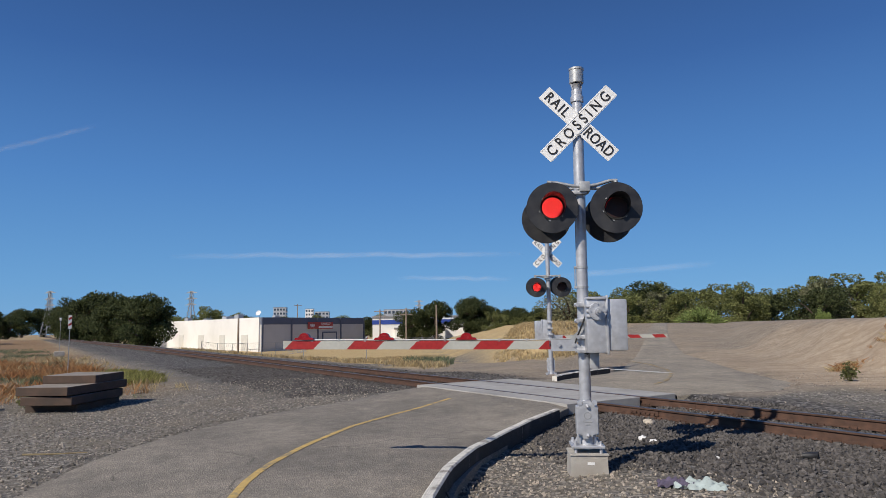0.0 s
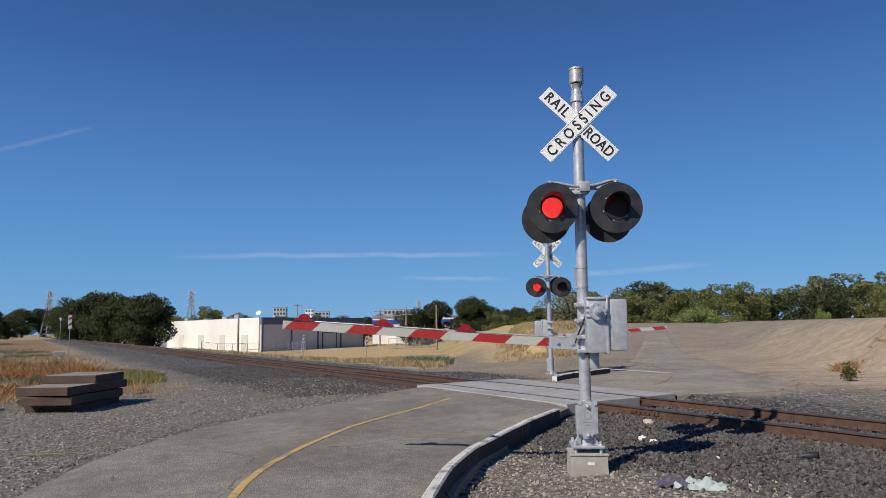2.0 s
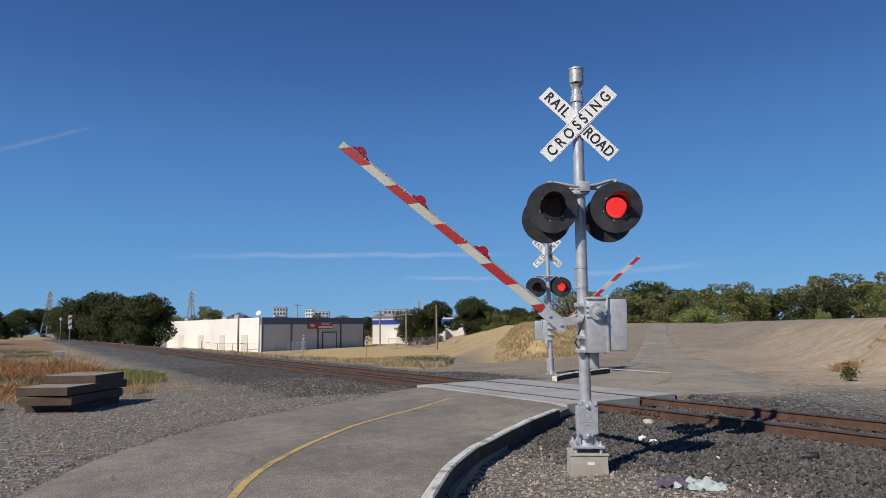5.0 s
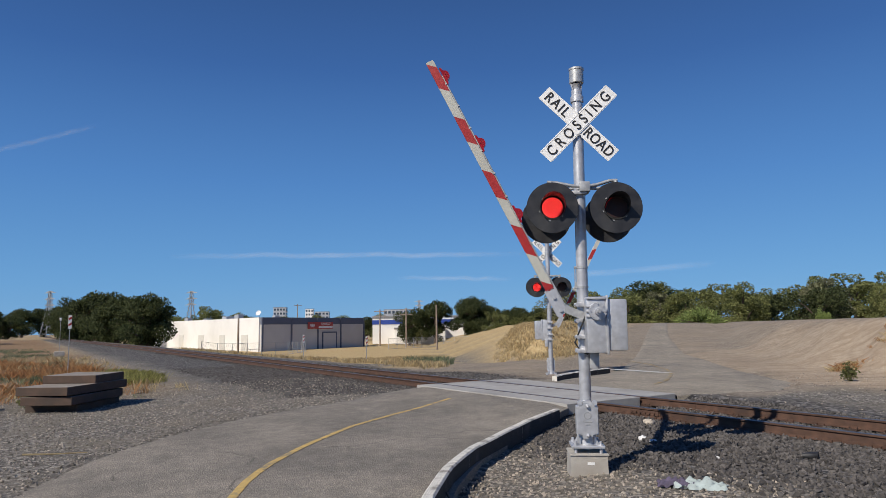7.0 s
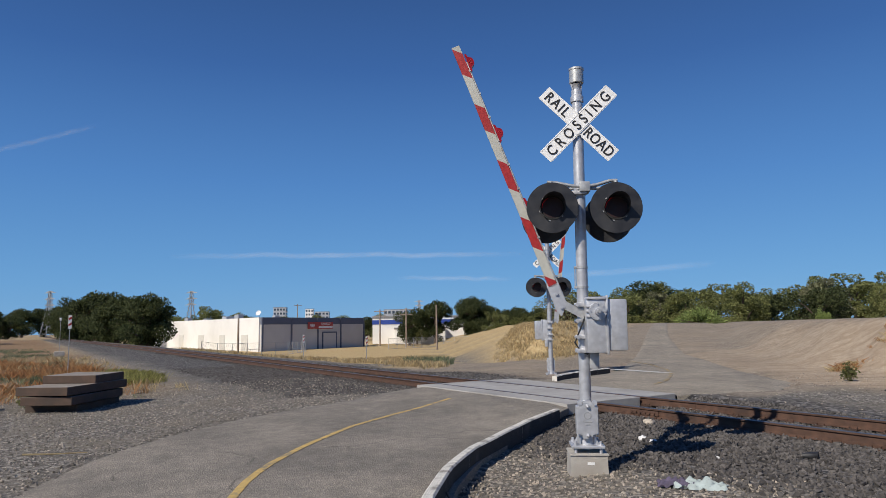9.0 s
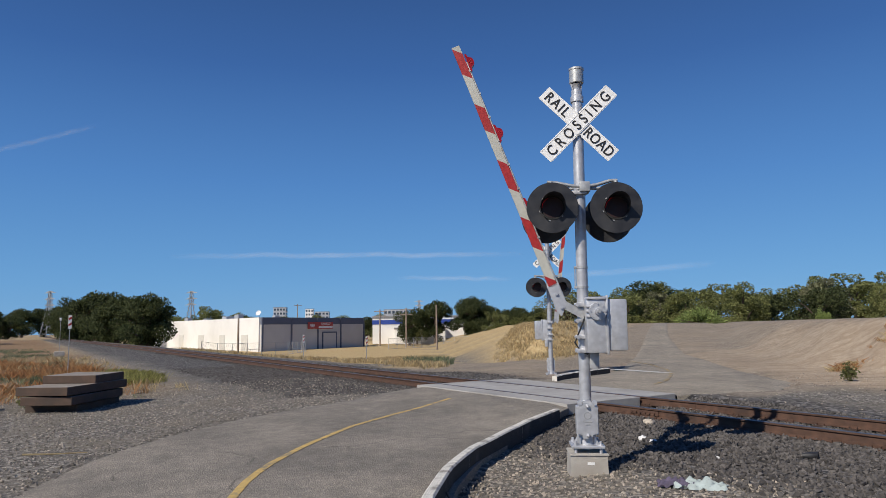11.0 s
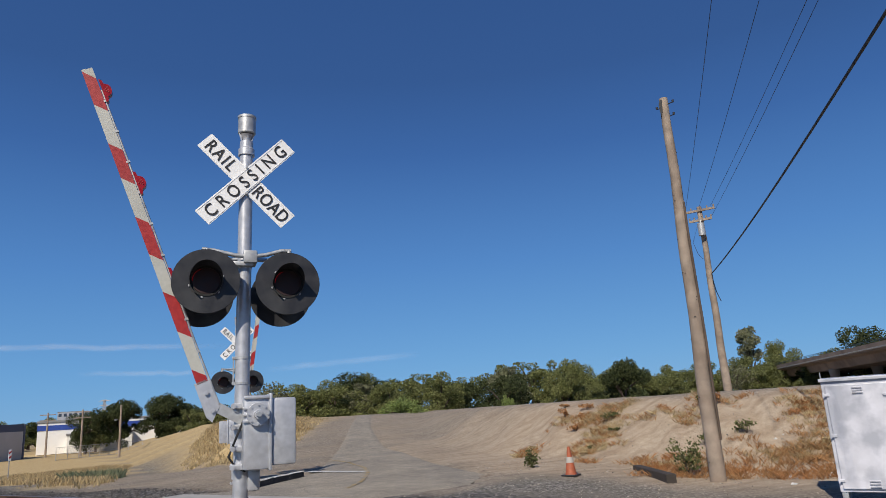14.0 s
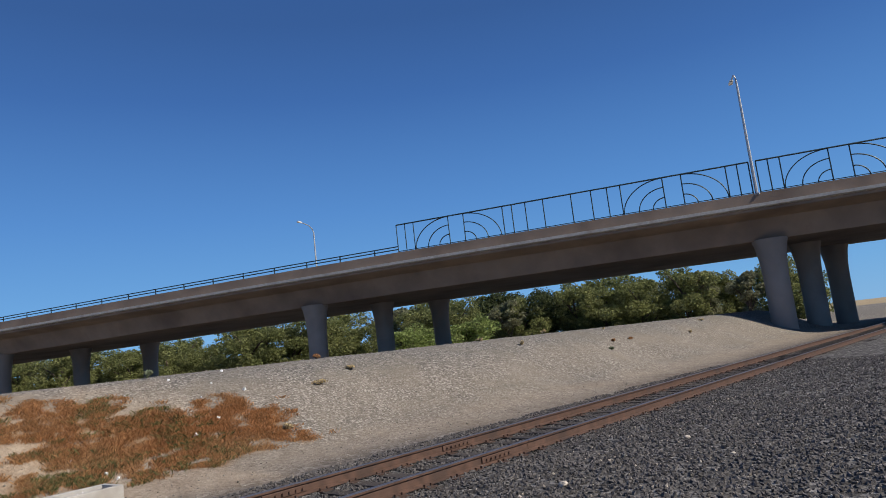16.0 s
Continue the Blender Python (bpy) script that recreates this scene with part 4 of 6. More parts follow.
    tube(bm, [(0.06, -0.12, gz + 0.13), (0.03, -0.17, gz + 0.02), (-0.06, -0.15, gz - 0.2), (-0.12, -0.10, gz - 0.36), (-0.05, -0.06, gz - 0.46), (0.04, -0.09, gz - 0.5)], 0.012, 8)
    part("cable", bm, CABLE, s)
    arm = gate_arm(s, *gate)
    arm.matrix_basis = pose(*pivot)
    return s, arm


near_units, far_units = [], []
NEAR_M = pose(-6.291, 5.982, 0.0, 0, 0, 53.5) @ pose(0, 0, 0, 0, 0.63, 0)
FAR_M = pose(-17.16, 14.88, -0.14, 0, 0, 233.5)
GATE_PIVOT = (0.134, -0.092, 1.835)
near_signal, near_arm = signal("crossing_signal", NEAR_M, "silver crossing signal with crossbuck, lamps and gate beside the kerb", near_units, (3.945, 0.55, 0.333, (3.67, 2.64, 1.60)), GATE_PIVOT, False)

far_signal, far_arm = signal("crossing_signal", FAR_M, "silver crossing signal with crossbuck and gate across the tracks", far_units, (3.945, 0.55, 0.333, ()), GATE_PIVOT, True)


# ---------------------------------------------------------------- signal cabinet
def signal_cabinet():
    w, d, h, z0 = 1.93, 0.75, 1.72, 0.19
    c = thing("signal_cabinet", pose(-1.02, 14.28 + d / 2, 0, 0, 0, 0.9), "patchy silver-painted steel signal cabinet with two doors", "cabinet")
    bm = bmesh.new()
    box(bm, w, d, h, pose(0, 0, z0 + h / 2), 0.012)
    body = part("body", bm, CABINET, c)
    bm = bmesh.new()
    box(bm, w + 0.05, d + 0.08, 0.05, pose(0, -0.01, z0 + h + 0.026, 1.5), 0.008)
    part("roof", bm, CABINET, c)
    for sx in (-1, 1):
        for sy in (-1, 1):
            bm = bmesh.new()
            box(bm, 0.09, 0.09, z0 + 0.28, pose(sx * (w / 2 - 0.06), sy * (d / 2 - 0.06), (z0 - 0.28) / 2 - 0.003), 0.008)
            part("leg", bm, GALV, c)
        bm = bmesh.new()
        cyl(bm, 0.012, 0.006, 0.10, pose(sx * (w / 2 - 0.01), -0.3, z0 + h + 0.05), 6)
        part("lifting_eye", bm, GALV, c)
    for sx in (-1, 1):
        bm = bmesh.new()
        dw = w / 2 - 0.07
        box(bm, dw, 0.035, h - 0.12, pose(sx * (dw / 2 + 0.018), -d / 2 - 0.0175, z0 + h / 2 - 0.01), 0.008)
        door = part("door", bm, CABINET, c, "dented silver door")
        for hz in (0.18, 0.86, 1.50):
            bm = bmesh.new()
            box(bm, 0.10, 0.02, 0.045, pose(sx * (w / 2 - 0.05), -d / 2 - 0.046, z0 + hz), 0.006)
            cyl(bm, 0.014, 0.014, 0.09, pose(sx * (w / 2 - 0.012), -d / 2 - 0.046, z0 + hz - 0.045), 8)
            part("hinge", bm, CABINET, door)
        for vz in (0.12, h - 0.17):
            bm = bmesh.new()
            for k in range(3):
                prism(bm, [(-0.07, 0), (0.07, 0), (0.07, 0.02), (-0.07, 0.02)], 0.03, pose(sx * dw * 0.52, -d / 2 - 0.043, z0 + vz + (k - 1) * 0.04, 25))
            part("vent", bm, CABINET, door)
        bm = bmesh.new()
        tube(bm, [(sx * 0.055, -d / 2 - 0.06, z0 + 0.93), (sx * 0.065, -d / 2 - 0.085, z0 + 0.88), (sx * 0.07, -d / 2 - 0.07, z0 + 0.72)], [0.018, 0.016, 0.008], 8)
        part("handle", bm, GALV, door)
    for lz, lw in ((0.12, 0.26), (h - 0.25, 0.26)):
        bm = bmesh.new()
        box(bm, lw, 0.025, 0.04, pose(0.0, -d / 2 - 0.052, z0 + lz), 0.006)
        box(bm, 0.07, 0.035, 0.06, pose(0.04, -d / 2 - 0.075, z0 + lz), 0.006)
        part("hasp", bm, CABINET, c)
    for lz in (0.46, 1.20):
        bm = bmesh.new()
        box(bm, 0.20, 0.012, 0.09, pose(0, -d / 2 - 0.042, z0 + lz), 0.004)
        cyl(bm, 0.045, 0.042, 0.05, pose(0, -d / 2 - 0.045, z0 + lz, 90), 16)
        part("lock", bm, GALV, c)
    bm = bmesh.new()
    box(bm, 0.035, 0.03, h - 0.02, pose(0, -d / 2 - 0.016, z0 + h / 2), 0.004)
    part("centre_strip", bm, CABINET, c)
    bm = bmesh.new()
    box(bm, 0.11, 0.09, 0.13, pose(0.70, -d / 2 - 0.08, z0 + h - 0.10), 0.02)
    box(bm, 0.10, 0.11, 0.12, pose(0.735, -d / 2 - 0.09, z0 + h - 0.235), 0.012)
    part("lamp_box", bm, GALV, c, "grey box with a small lamp")
    bm = bmesh.new()
    lathe(bm, [(0.0005, 0.0), (0.05, 0.005), (0.075, 0.05), (0.07, 0.075)], pose(w / 2 + 0.02, -0.3, z0 + h - 0.14, 0, 90, 0), 14)
    part("side_lamp", bm, WHITE_SIGN, c, smooth=True)
    return c


signal_cabinet()


# ---------------------------------------------------------------- poles and wires
def utility_pole(x, y, base, top, lean_x, lean_y, r0, r1, label, arms):
    p = thing("utility_pole", pose(x, y, base), label, "utility pole", "utility poles")
    n = 14
    h = top - base
    bm = bmesh.new()
    tube(bm, [(lean_x * k / n + 0.015 * math.sin(k * 1.3), lean_y * k / n, -0.4 + (h + 0.4) * k / n) for k in range(n + 1)], [r0 + (r1 - r0) * k / n for k in range(n + 1)], 14)
    part("pole", bm, WOOD_POLE, p, "cracked weathered timber pole", True)
    if not arms:
        for k, (dx, dz) in enumerate(((-0.10, -0.25), (0.12, -0.18), (0.11, -0.50))):
            bm = bmesh.new()
            tube(bm, [(lean_x, lean_y, h + dz), (lean_x + dx * 1.8, lean_y - 0.05, h + dz + 0.01)], 0.012, 6)
            cyl(bm, 0.022, 0.03, 0.06, pose(lean_x + dx * 1.8, lean_y - 0.05, h + dz), 8)
            part("pin_insulator", bm, CABLE, p)
        bm = bmesh.new()
        prism(bm, [(0, 0), (0.05, 0), (0.03, -0.30), (-0.02, -0.42), (-0.04, -0.1)], 0.03, pose(lean_x - 0.07, lean_y - 0.10, h - 0.06))
        part("torn_fitting", bm, CABLE, p)
        bm = bmesh.new()
        for k in range(26):
            a = random.uniform(0, 6.28)
            zz = random.uniform(0.4, h - 0.4)
            rr = r0 + (r1 - r0) * zz / h
            cyl(bm, 0.011, 0.008, 0.02, pose(lean_x * zz / h + rr * math.cos(a), lean_y * zz / h + rr * math.sin(a), zz, 90, 0, math.degrees(a) + 90), 6)
        part("nails", bm, CABLE, p)
        # thin dark strip along the right side of the pole
        bm = bmesh.new()
        tube(bm, [(r0 + 0.02, -0.02, 0.9), (r0 + 0.01 + lean_x * 0.3, -0.02, h * 0.35), (r1 + 0.035 + lean_x * 0.62, -0.02, h * 0.62), (r1 + 0.03 + lean_x * 0.7, 0, h * 0.7)], 0.028, 8)
        part("cable_guard", bm, BARK, p, "dark strip down the pole")
    else:
        for dz, half in ((-0.22, 0.75), (-0.72, 0.55)):
            bm = bmesh.new()
            box(bm, 2 * half, 0.10, 0.11, pose(lean_x, lean_y - 0.14, h + dz), 0.01)
            for k in (-1, -0.55, 0.55, 1):
                cyl(bm, 0.03, 0.045, 0.13, pose(lean_x + k * half * 0.94, lean_y - 0.14, h + dz + 0.05), 8)
            part("cross_arm", bm, WOOD_POLE, p)
        bm = bmesh.new()
        cyl(bm, 0.17, 0.17, 0.62, pose(lean_x + 0.02, lean_y - 0.33, h - 1.55), 16)
        cyl(bm, 0.05, 0.03, 0.2, pose(lean_x + 0.02, lean_y - 0.33, h - 0.93), 8)
        part("transformer", bm, GALV, p, "grey pole transformer")
    return p


utility_pole(-4.53, 17.30, -0.05, 8.93, 0.05, 0.05, 0.175, 0.10, "leaning weathered timber pole without wires", False)
utility_pole(-7.85, 36.0, 1.7, 11.0, 0.0, 0.0, 0.20, 0.12, "timber utility pole with cross arms and transformer", True)


def wire(pts, r, sag, label, n=24):
    a, b = Vector(pts[0]), Vector(pts[1])
    bm = bmesh.new()
    tube(bm, [a.lerp(b, k / n) - Vector((0, 0, sag * 4 * (k / n) * (1 - k / n))) for k in range(n + 1)], r, 6)
    return tagged(part("overhead_wire", bm, CABLE), label, "wire", "overhead wires")


WIRE_ENDS = [((-8.53, 36.0, 10.95), (4.20, -8.0, 11.4)), ((-7.85, 36.0, 11.0), (5.94, -8.0, 11.4)), ((-7.3, 36.0, 10.95), (7.93, -8.0, 11.4)), ((-7.3, 36.0, 10.45), (7.90, -8.0, 11.0))]
for pts in WIRE_ENDS:
    wire(pts, 0.008, 0.5, "thin black overhead power wire")
wire(((-7.75, 36.0, 7.55), (6.11, -8.0, 7.2)), 0.026, 0.62, "thick black overhead cable bundle")
bm = bmesh.new()
tube(bm, [(-8.0, 35.85, 10.1), (-8.35, 35.8, 9.2), (-8.2, 35.8, 8.6), (-8.0, 35.85, 8.3)], 0.012, 6)
tube(bm, [(-7.70, 35.8, 7.3), (-7.6, 35.7, 6.6), (-7.45, 35.7, 6.1)], 0.02, 6)
tagged(part("dropped_cable", bm, CABLE), "loose black cable hanging from the pole", "cable")


# ---------------------------------------------------------------- the overpass
BX, BY = 35.0, 39.5
BD, BN = Vector((-0.3903, 0.9207)), Vector((0.9207, 0.3903))


def bpt(s, off, z):
    return Vector((BX + BD.x * s + BN.x * off, BY + BD.y * s + BN.y * off, z))


def deck_top(s):
    return 9.27 - (0.0135 * s * s / (s + 20) if s > 0 else 0.0)


def sweep(bm, prof, s_list, mi=0):
    rows = [[bm.verts.new(bpt(s, o, deck_top(s) + z)) for o, z in prof] for s in s_list]
    for a, b in zip(rows, rows[1:]):
        for i in range(len(prof)):
            j = (i + 1) % len(prof)
            bm.faces.new((a[i], a[j], b[j], b[i]))
    bm.faces.new(rows[0])
    bm.faces.new(list(reversed(rows[-1])))
    bmesh.ops.recalc_face_normals(bm, faces=bm.faces)
    return bm


def overpass():
    b = thing("overpass", pose(0, 0, 0), "long brown concrete road overpass on round columns", "bridge")
    S = [-150, -120, -90, -70, -50, -30, -15, 0, 15, 30, 45, 60, 75, 90, 110, 130, 155, 180, 210, 240, 270, 310, 360, 420]
    part("girder", sweep(bmesh.new(), [(0.12, -0.95), (0.12, -1.15), (1.9, -1.45), (2.5, -2.85), (17.0, -2.85), (17.6, -1.45), (19.4, -1.15), (19.4, -0.95)], S), BR_SIDE, b, "box girder with sloping webs")
    part("deck_ledge", sweep(bmesh.new(), [(-0.16, -0.70), (-0.16, -0.90), (0.05, -0.948), (19.45, -0.948), (19.66, -0.90), (19.66, -0.70)], S), CONCRETE, b, "pale concrete deck edge")
    for o in (0.0, 19.2):
        part("parapet", sweep(bmesh.new(), [(o, 0.0), (o, -0.698), (o + 0.3, -0.698), (o + 0.3, 0.0)], S), BR_SIDE, b, "solid concrete parapet")
    for sa, offs in ((9.2, 3.0), (-25.8, 3.0), (45.0, 3.0), (82, 3.0), (128, 3.0), (168, 3.0), (208, 3.0), (248, 3.0), (-61, 3.0)):
        for k in range(3):
            s, o = sa - 3.2 * k, 3.0 + 6.6 * k
            top = deck_top(s) - 2.80
            p = bpt(s, o, 0)
            bm = bmesh.new()
            lathe(bm, [(0.80, -1.8), (0.80, top - 2.6), (0.86, top - 1.4), (1.02, top - 0.4), (1.15, top)], pose(p.x, p.y, 0), 24, True)
            part("column", bm, BR_COL, b, "round flared concrete column", True)
    # low handrail on the parapet
    for z in (0.24, 0.46):
        for s0 in range(0, 240, 20):
            bm = bmesh.new()
            tube(bm, [bpt(s0 + k, 0.15, deck_top(s0 + k) + z) for k in (0, 10, 20)], 0.045, 6)
            part("handrail", bm, RAIL_TEAL, b, "dark teal handrail bar")
    for s in range(2, 200, 3):
        bm = bmesh.new()
        p = bpt(s, 0.15, deck_top(s) - 0.02)
        box(bm, 0.07, 0.07, 0.5, pose(p.x, p.y, p.z + 0.25))
        part("handrail_post", bm, RAIL_TEAL, b)
    # tall ornamental screens
    for s0 in (0.0, -25.45, -50.9, -76.3):
        z0, hh = 9.27, 2.12
        bm = bmesh.new()
        tube(bm, [bpt(s0, 0.15, z0 + hh), bpt(s0 - 25.0, 0.15, z0 + hh)], 0.055, 6)
        tube(bm, [bpt(s0, 0.15, z0 + 0.08), bpt(s0 - 25.0, 0.15, z0 + 0.08)], 0.03, 6)
        screen = part("ornamental_screen", bm, RAIL_TEAL, b, "tall dark teal screen with bars and quarter arcs")
        for u in (0, 0.7, 1.4, 4.2, 5.4, 8.4, 9.1, 10.1, 11.4, 13.4, 14.8, 15.9, 16.8, 19.6, 20.8, 23.6, 24.3, 25.0):
            bm = bmesh.new()
            tube(bm, [bpt(s0 - u, 0.15, z0), bpt(s0 - u, 0.15, z0 + hh)], 0.042, 6)
            part("bar", bm, RAIL_TEAL, screen)
        for c, sg in ((4.2, -1), (5.4, 1), (19.6, -1), (20.8, 1)):
            for rx, rz in ((2.75, 2.1), (1.75, 1.45), (0.85, 0.75)):
                bm = bmesh.new()
                tube(bm, [bpt(s0 - (c + sg * rx * math.cos(a)), 0.15, z0 + rz * math.sin(a)) for a in (math.pi / 2 * k / 12 for k in range(13))], 0.04, 6)
                part("arc", bm, RAIL_TEAL, screen)
    bm = bmesh.new()
    p = bpt(48.0, -0.2, deck_top(48) - 1.35)
    box(bm, 0.5, 0.3, 0.45, pose(p.x, p.y, p.z, 0, 0, 113), 0.05)
    part("deck_light", bm, BLACK, b)
    return b


overpass()


def street_lamp(s, off, reach, label, hgt=8.3):
    p = bpt(s, off, deck_top(s) - 0.1)
    l = thing("street_lamp", Matrix.Translation(p), label, "street lamp", "overpass street lamps")
    d = BN * (1 if reach > 0 else -1)
    r = abs(reach)
    bm = bmesh.new()
    tube(bm, [(0, 0, 0), (0, 0, hgt * 0.5), (0, 0, hgt - 0.5), (d.x * r * 0.12, d.y * r * 0.12, hgt - 0.12), (d.x * r * 0.4, d.y * r * 0.4, hgt + 0.18), (d.x * r, d.y * r, hgt + 0.3)], [0.11, 0.09, 0.07, 0.06, 0.05, 0.045], 8)
    part("pole", bm, GALV, l, smooth=True)
    bm = bmesh.new()
    box(bm, 0.75, 0.28, 0.16, pose(d.x * (r + 0.3), d.y * (r + 0.3), hgt + 0.28, 0, 0, math.degrees(math.atan2(d.y, d.x))), 0.06)
    part("lamp_head", bm, DOOR_W, l)
    bm = bmesh.new()
    box(bm, 0.4, 0.4, 0.12, pose(0, 0, 0.04), 0.02)
    part("base_plate", bm, CONCRETE, l)
    return l


street_lamp(-25.2, 0.15, 2.4, "tall grey street lamp at the edge of the overpass")
street_lamp(64.4, 0.15, 3.2, "tall grey street lamp at the edge of the overpass")
street_lamp(17.8, 19.3, -2.6, "tall grey street lamp on the far side of the overpass", 7.6)
street_lamp(98.0, 19.3, -2.6, "tall grey street lamp on the far side of the overpass", 7.6)


# ---------------------------------------------------------------- warehouse and town
def warehouse():
    A, Bc, C = Vector((-122.5, 37.2)), Vector((-167.3, 30.1)), Vector((-135.7, 63.9))
    w = thing("warehouse", pose(A.x, A.y, -2.15, 0, 0, 0), "long white and grey warehouse with a slate-blue roof band", "building")
    e1, e2 = (Bc - A).normalized(), (C - A).normalized()
    l1, l2, h = 75.0, (C - A).length, 6.25

    def wall(name, e, ln, hgt, z0, mats, out, thick=0.3):
        bm = bmesh.new()
        a = math.degrees(math.atan2(e.y, e.x))
        box(bm, ln, thick, hgt, pose(e.x * ln / 2 + out.x * thick / 2, e.y * ln / 2 + out.y * thick / 2, z0 + hgt / 2, 0, 0, a))
        return part(name, bm, mats, w)

    o1 = Vector((-e1.y, e1.x))
    if o1.dot(e2) > 0:
        o1 = -o1
    o2 = Vector((-e2.y, e2.x))
    if o2.dot(e1) > 0:
        o2 = -o2
    side = wall("side_wall", e1, l1, h, 0, WALL_WHITE, o1)
    front = wall("front_wall", e2, l2, h - 1.3, 0, WALL_GREY, o2)
    band = wall("roof_band", e2, l2, 1.3, h - 1.3, WALL_BAND, o2, 0.34)
    bm = bmesh.new()
    pts = [Vector((0, 0)), e1 * l1, e1 * l1 + e2 * l2, e2 * l2]
    v = [bm.verts.new((p.x, p.y, h - 0.25)) for p in pts] + [bm.verts.new((p.x, p.y, h - 0.55)) for p in pts]
    bm.faces.new(v[:4])
    bm.faces.new(v[7:3:-1])
    for i in range(4):
        bm.faces.new((v[i], v[4 + i], v[4 + (i + 1) % 4], v[(i + 1) % 4]))
    bmesh.ops.recalc_face_normals(bm, faces=bm.faces)
    roof = part("roof", bm, ROOF, w)
    a1, a2 = math.degrees(math.atan2(e1.y, e1.x)), math.degrees(math.atan2(e2.y, e2.x))
    for d in (5.8, 16.0, 27.0, 38.5, 52, 64):
        bm = bmesh.new()
        p = e1 * d + o1 * 0.36
        box(bm, 2.6, 0.12, 3.1, pose(p.x, p.y, 1.55, 0, 0, a1), 0.03)
        for k in range(5):
            box(bm, 2.5, 0.03, 0.05, pose(p.x + o1.x * 0.06, p.y + o1.y * 0.06, 0.5 + k * 0.55, 0, 0, a1))
        part("loading_door", bm, DOOR_W, w, "off-white loading door in a shallow recess")
    for d in (0.2, 7.6, 15.0, 22.0, 29.7):
        if d < l2:
            bm = bmesh.new()
            p = e2 * d + o2 * 0.38
            box(bm, 0.35, 0.16, h, pose(p.x, p.y, h / 2, 0, 0, a2), 0.02)
            part("pilaster", bm, WALL_BAND, w)
    for d, ww, hh in ((18.5, 4.2, 3.3),):
        bm = bmesh.new()
        p = e2 * d + o2 * 0.34
        box(bm, ww, 0.1, hh, pose(p.x, p.y, hh / 2, 0, 0, a2), 0.03)
        dr = part("roller_door", bm, WALL_GREY, w, "grey roller door with a slate frame")
        bm = bmesh.new()
        for sx in (-1, 1):
            q = e2 * (d + sx * ww / 2) + o2 * 0.4
            box(bm, 0.25, 0.15, hh, pose(q.x, q.y, hh / 2, 0, 0, a2))
        q = e2 * d + o2 * 0.4
        box(bm, ww, 0.15, 0.25, pose(q.x, q.y, hh, 0, 0, a2))
        part("door_frame", bm, WALL_BAND, dr)
    # lease banner
    bm = bmesh.new()
    p = e2 * 15.6 + o2 * 0.52
    box(bm, 7.4, 0.06, 1.35, pose(p.x, p.y, h - 1.55, 0, 0, a2))
    ban = part("lease_banner", bm, FOR_RED, w, "faded red banner with white lettering")
    q = e2 * 17.1 + o2 * 0.565
    flip = a2 if Vector((math.sin(radians(a2)), -math.cos(radians(a2)))).dot(o2) > 0 else a2 + 180
    letters("lettering", "FOR LEASE", 0.72, pose(q.x, q.y, h - 1.28, 90, 0, flip), ban, WHITE_SIGN, 0.01, 0.85, 1.0)
    bm = bmesh.new()
    box(bm, 4.2, 0.02, 0.34, pose(q.x, q.y, h - 1.88, 0, 0, a2))
    q2 = e2 * 13.2 + o2 * 0.565
    for k in range(3):
        box(bm, 1.5 - 0.2 * k, 0.02, 0.12, pose(q2.x, q2.y, h - 1.3 - 0.25 * k, 0, 0, a2))
    part("banner_bars", bm, WHITE_SIGN, ban)
    for k in range(9):
        u, t = random.uniform(6, 60), random.uniform(3, l2 - 4)
        p = e1 * u + e2 * t
        bm = bmesh.new()
        box(bm, random.uniform(1, 2.4), random.uniform(1, 2), random.uniform(0.7, 1.5), pose(p.x, p.y, h + 0.25, 0, 0, a1), 0.05)
        part("roof_unit", bm, GALV if k % 2 else FARWALL, w, "grey rooftop air unit")
    bm = bmesh.new()
    p = e1 * 4 + e2 * 2
    lathe(bm, [(0.0005, 0.06), (0.3, 0.12), (0.55, 0.26)], pose(p.x, p.y, h + 0.8, 60, 0, 40), 16)
    cyl(bm, 0.06, 0.06, 1.2, pose(p.x, p.y, h - 0.26), 8)
    part("dish_antenna", bm, WHITE_SIGN, w)
    return w


warehouse()


def plain_building(x, y, z, sx, sy, sz, rz, wall, label, band=None, windows=None, roofm=ROOF):
    b = thing("building", pose(x, y, z, 0, 0, rz), label, "building", "buildings of the town")
    bm = bmesh.new()
    box(bm, sx, sy, sz, pose(0, 0, sz / 2), 0.05)
    part("wall", bm, wall, b)
    bm = bmesh.new()
    box(bm, sx + 0.4, sy + 0.4, 0.4, pose(0, 0, sz + 0.1), 0.05)
    part("roof", bm, roofm, b)
    if band:
        bm = bmesh.new()
        box(bm, sx + 0.16, sy + 0.16, sz * 0.16, pose(0, 0, sz * 0.82))
        part("band", bm, band, b)
    if windows:
        rows, cols = windows
        for r in range(rows):
            for face in range(2):
                for c in range(cols):
                    bm = bmesh.new()
                    if face == 0:
                        box(bm, sx / cols * 0.6, 0.16, sz / rows * 0.5, pose((c + 0.5) * sx / cols - sx / 2, -sy / 2 - 0.02, (r + 0.5) * sz / rows))
                    else:
                        box(bm, 0.16, sy / cols * 0.6, sz / rows * 0.5, pose(sx / 2 + 0.02, (c + 0.5) * sy / cols - sy / 2, (r + 0.5) * sz / rows))
                    part("window", bm, GLASSY, b)
    return b


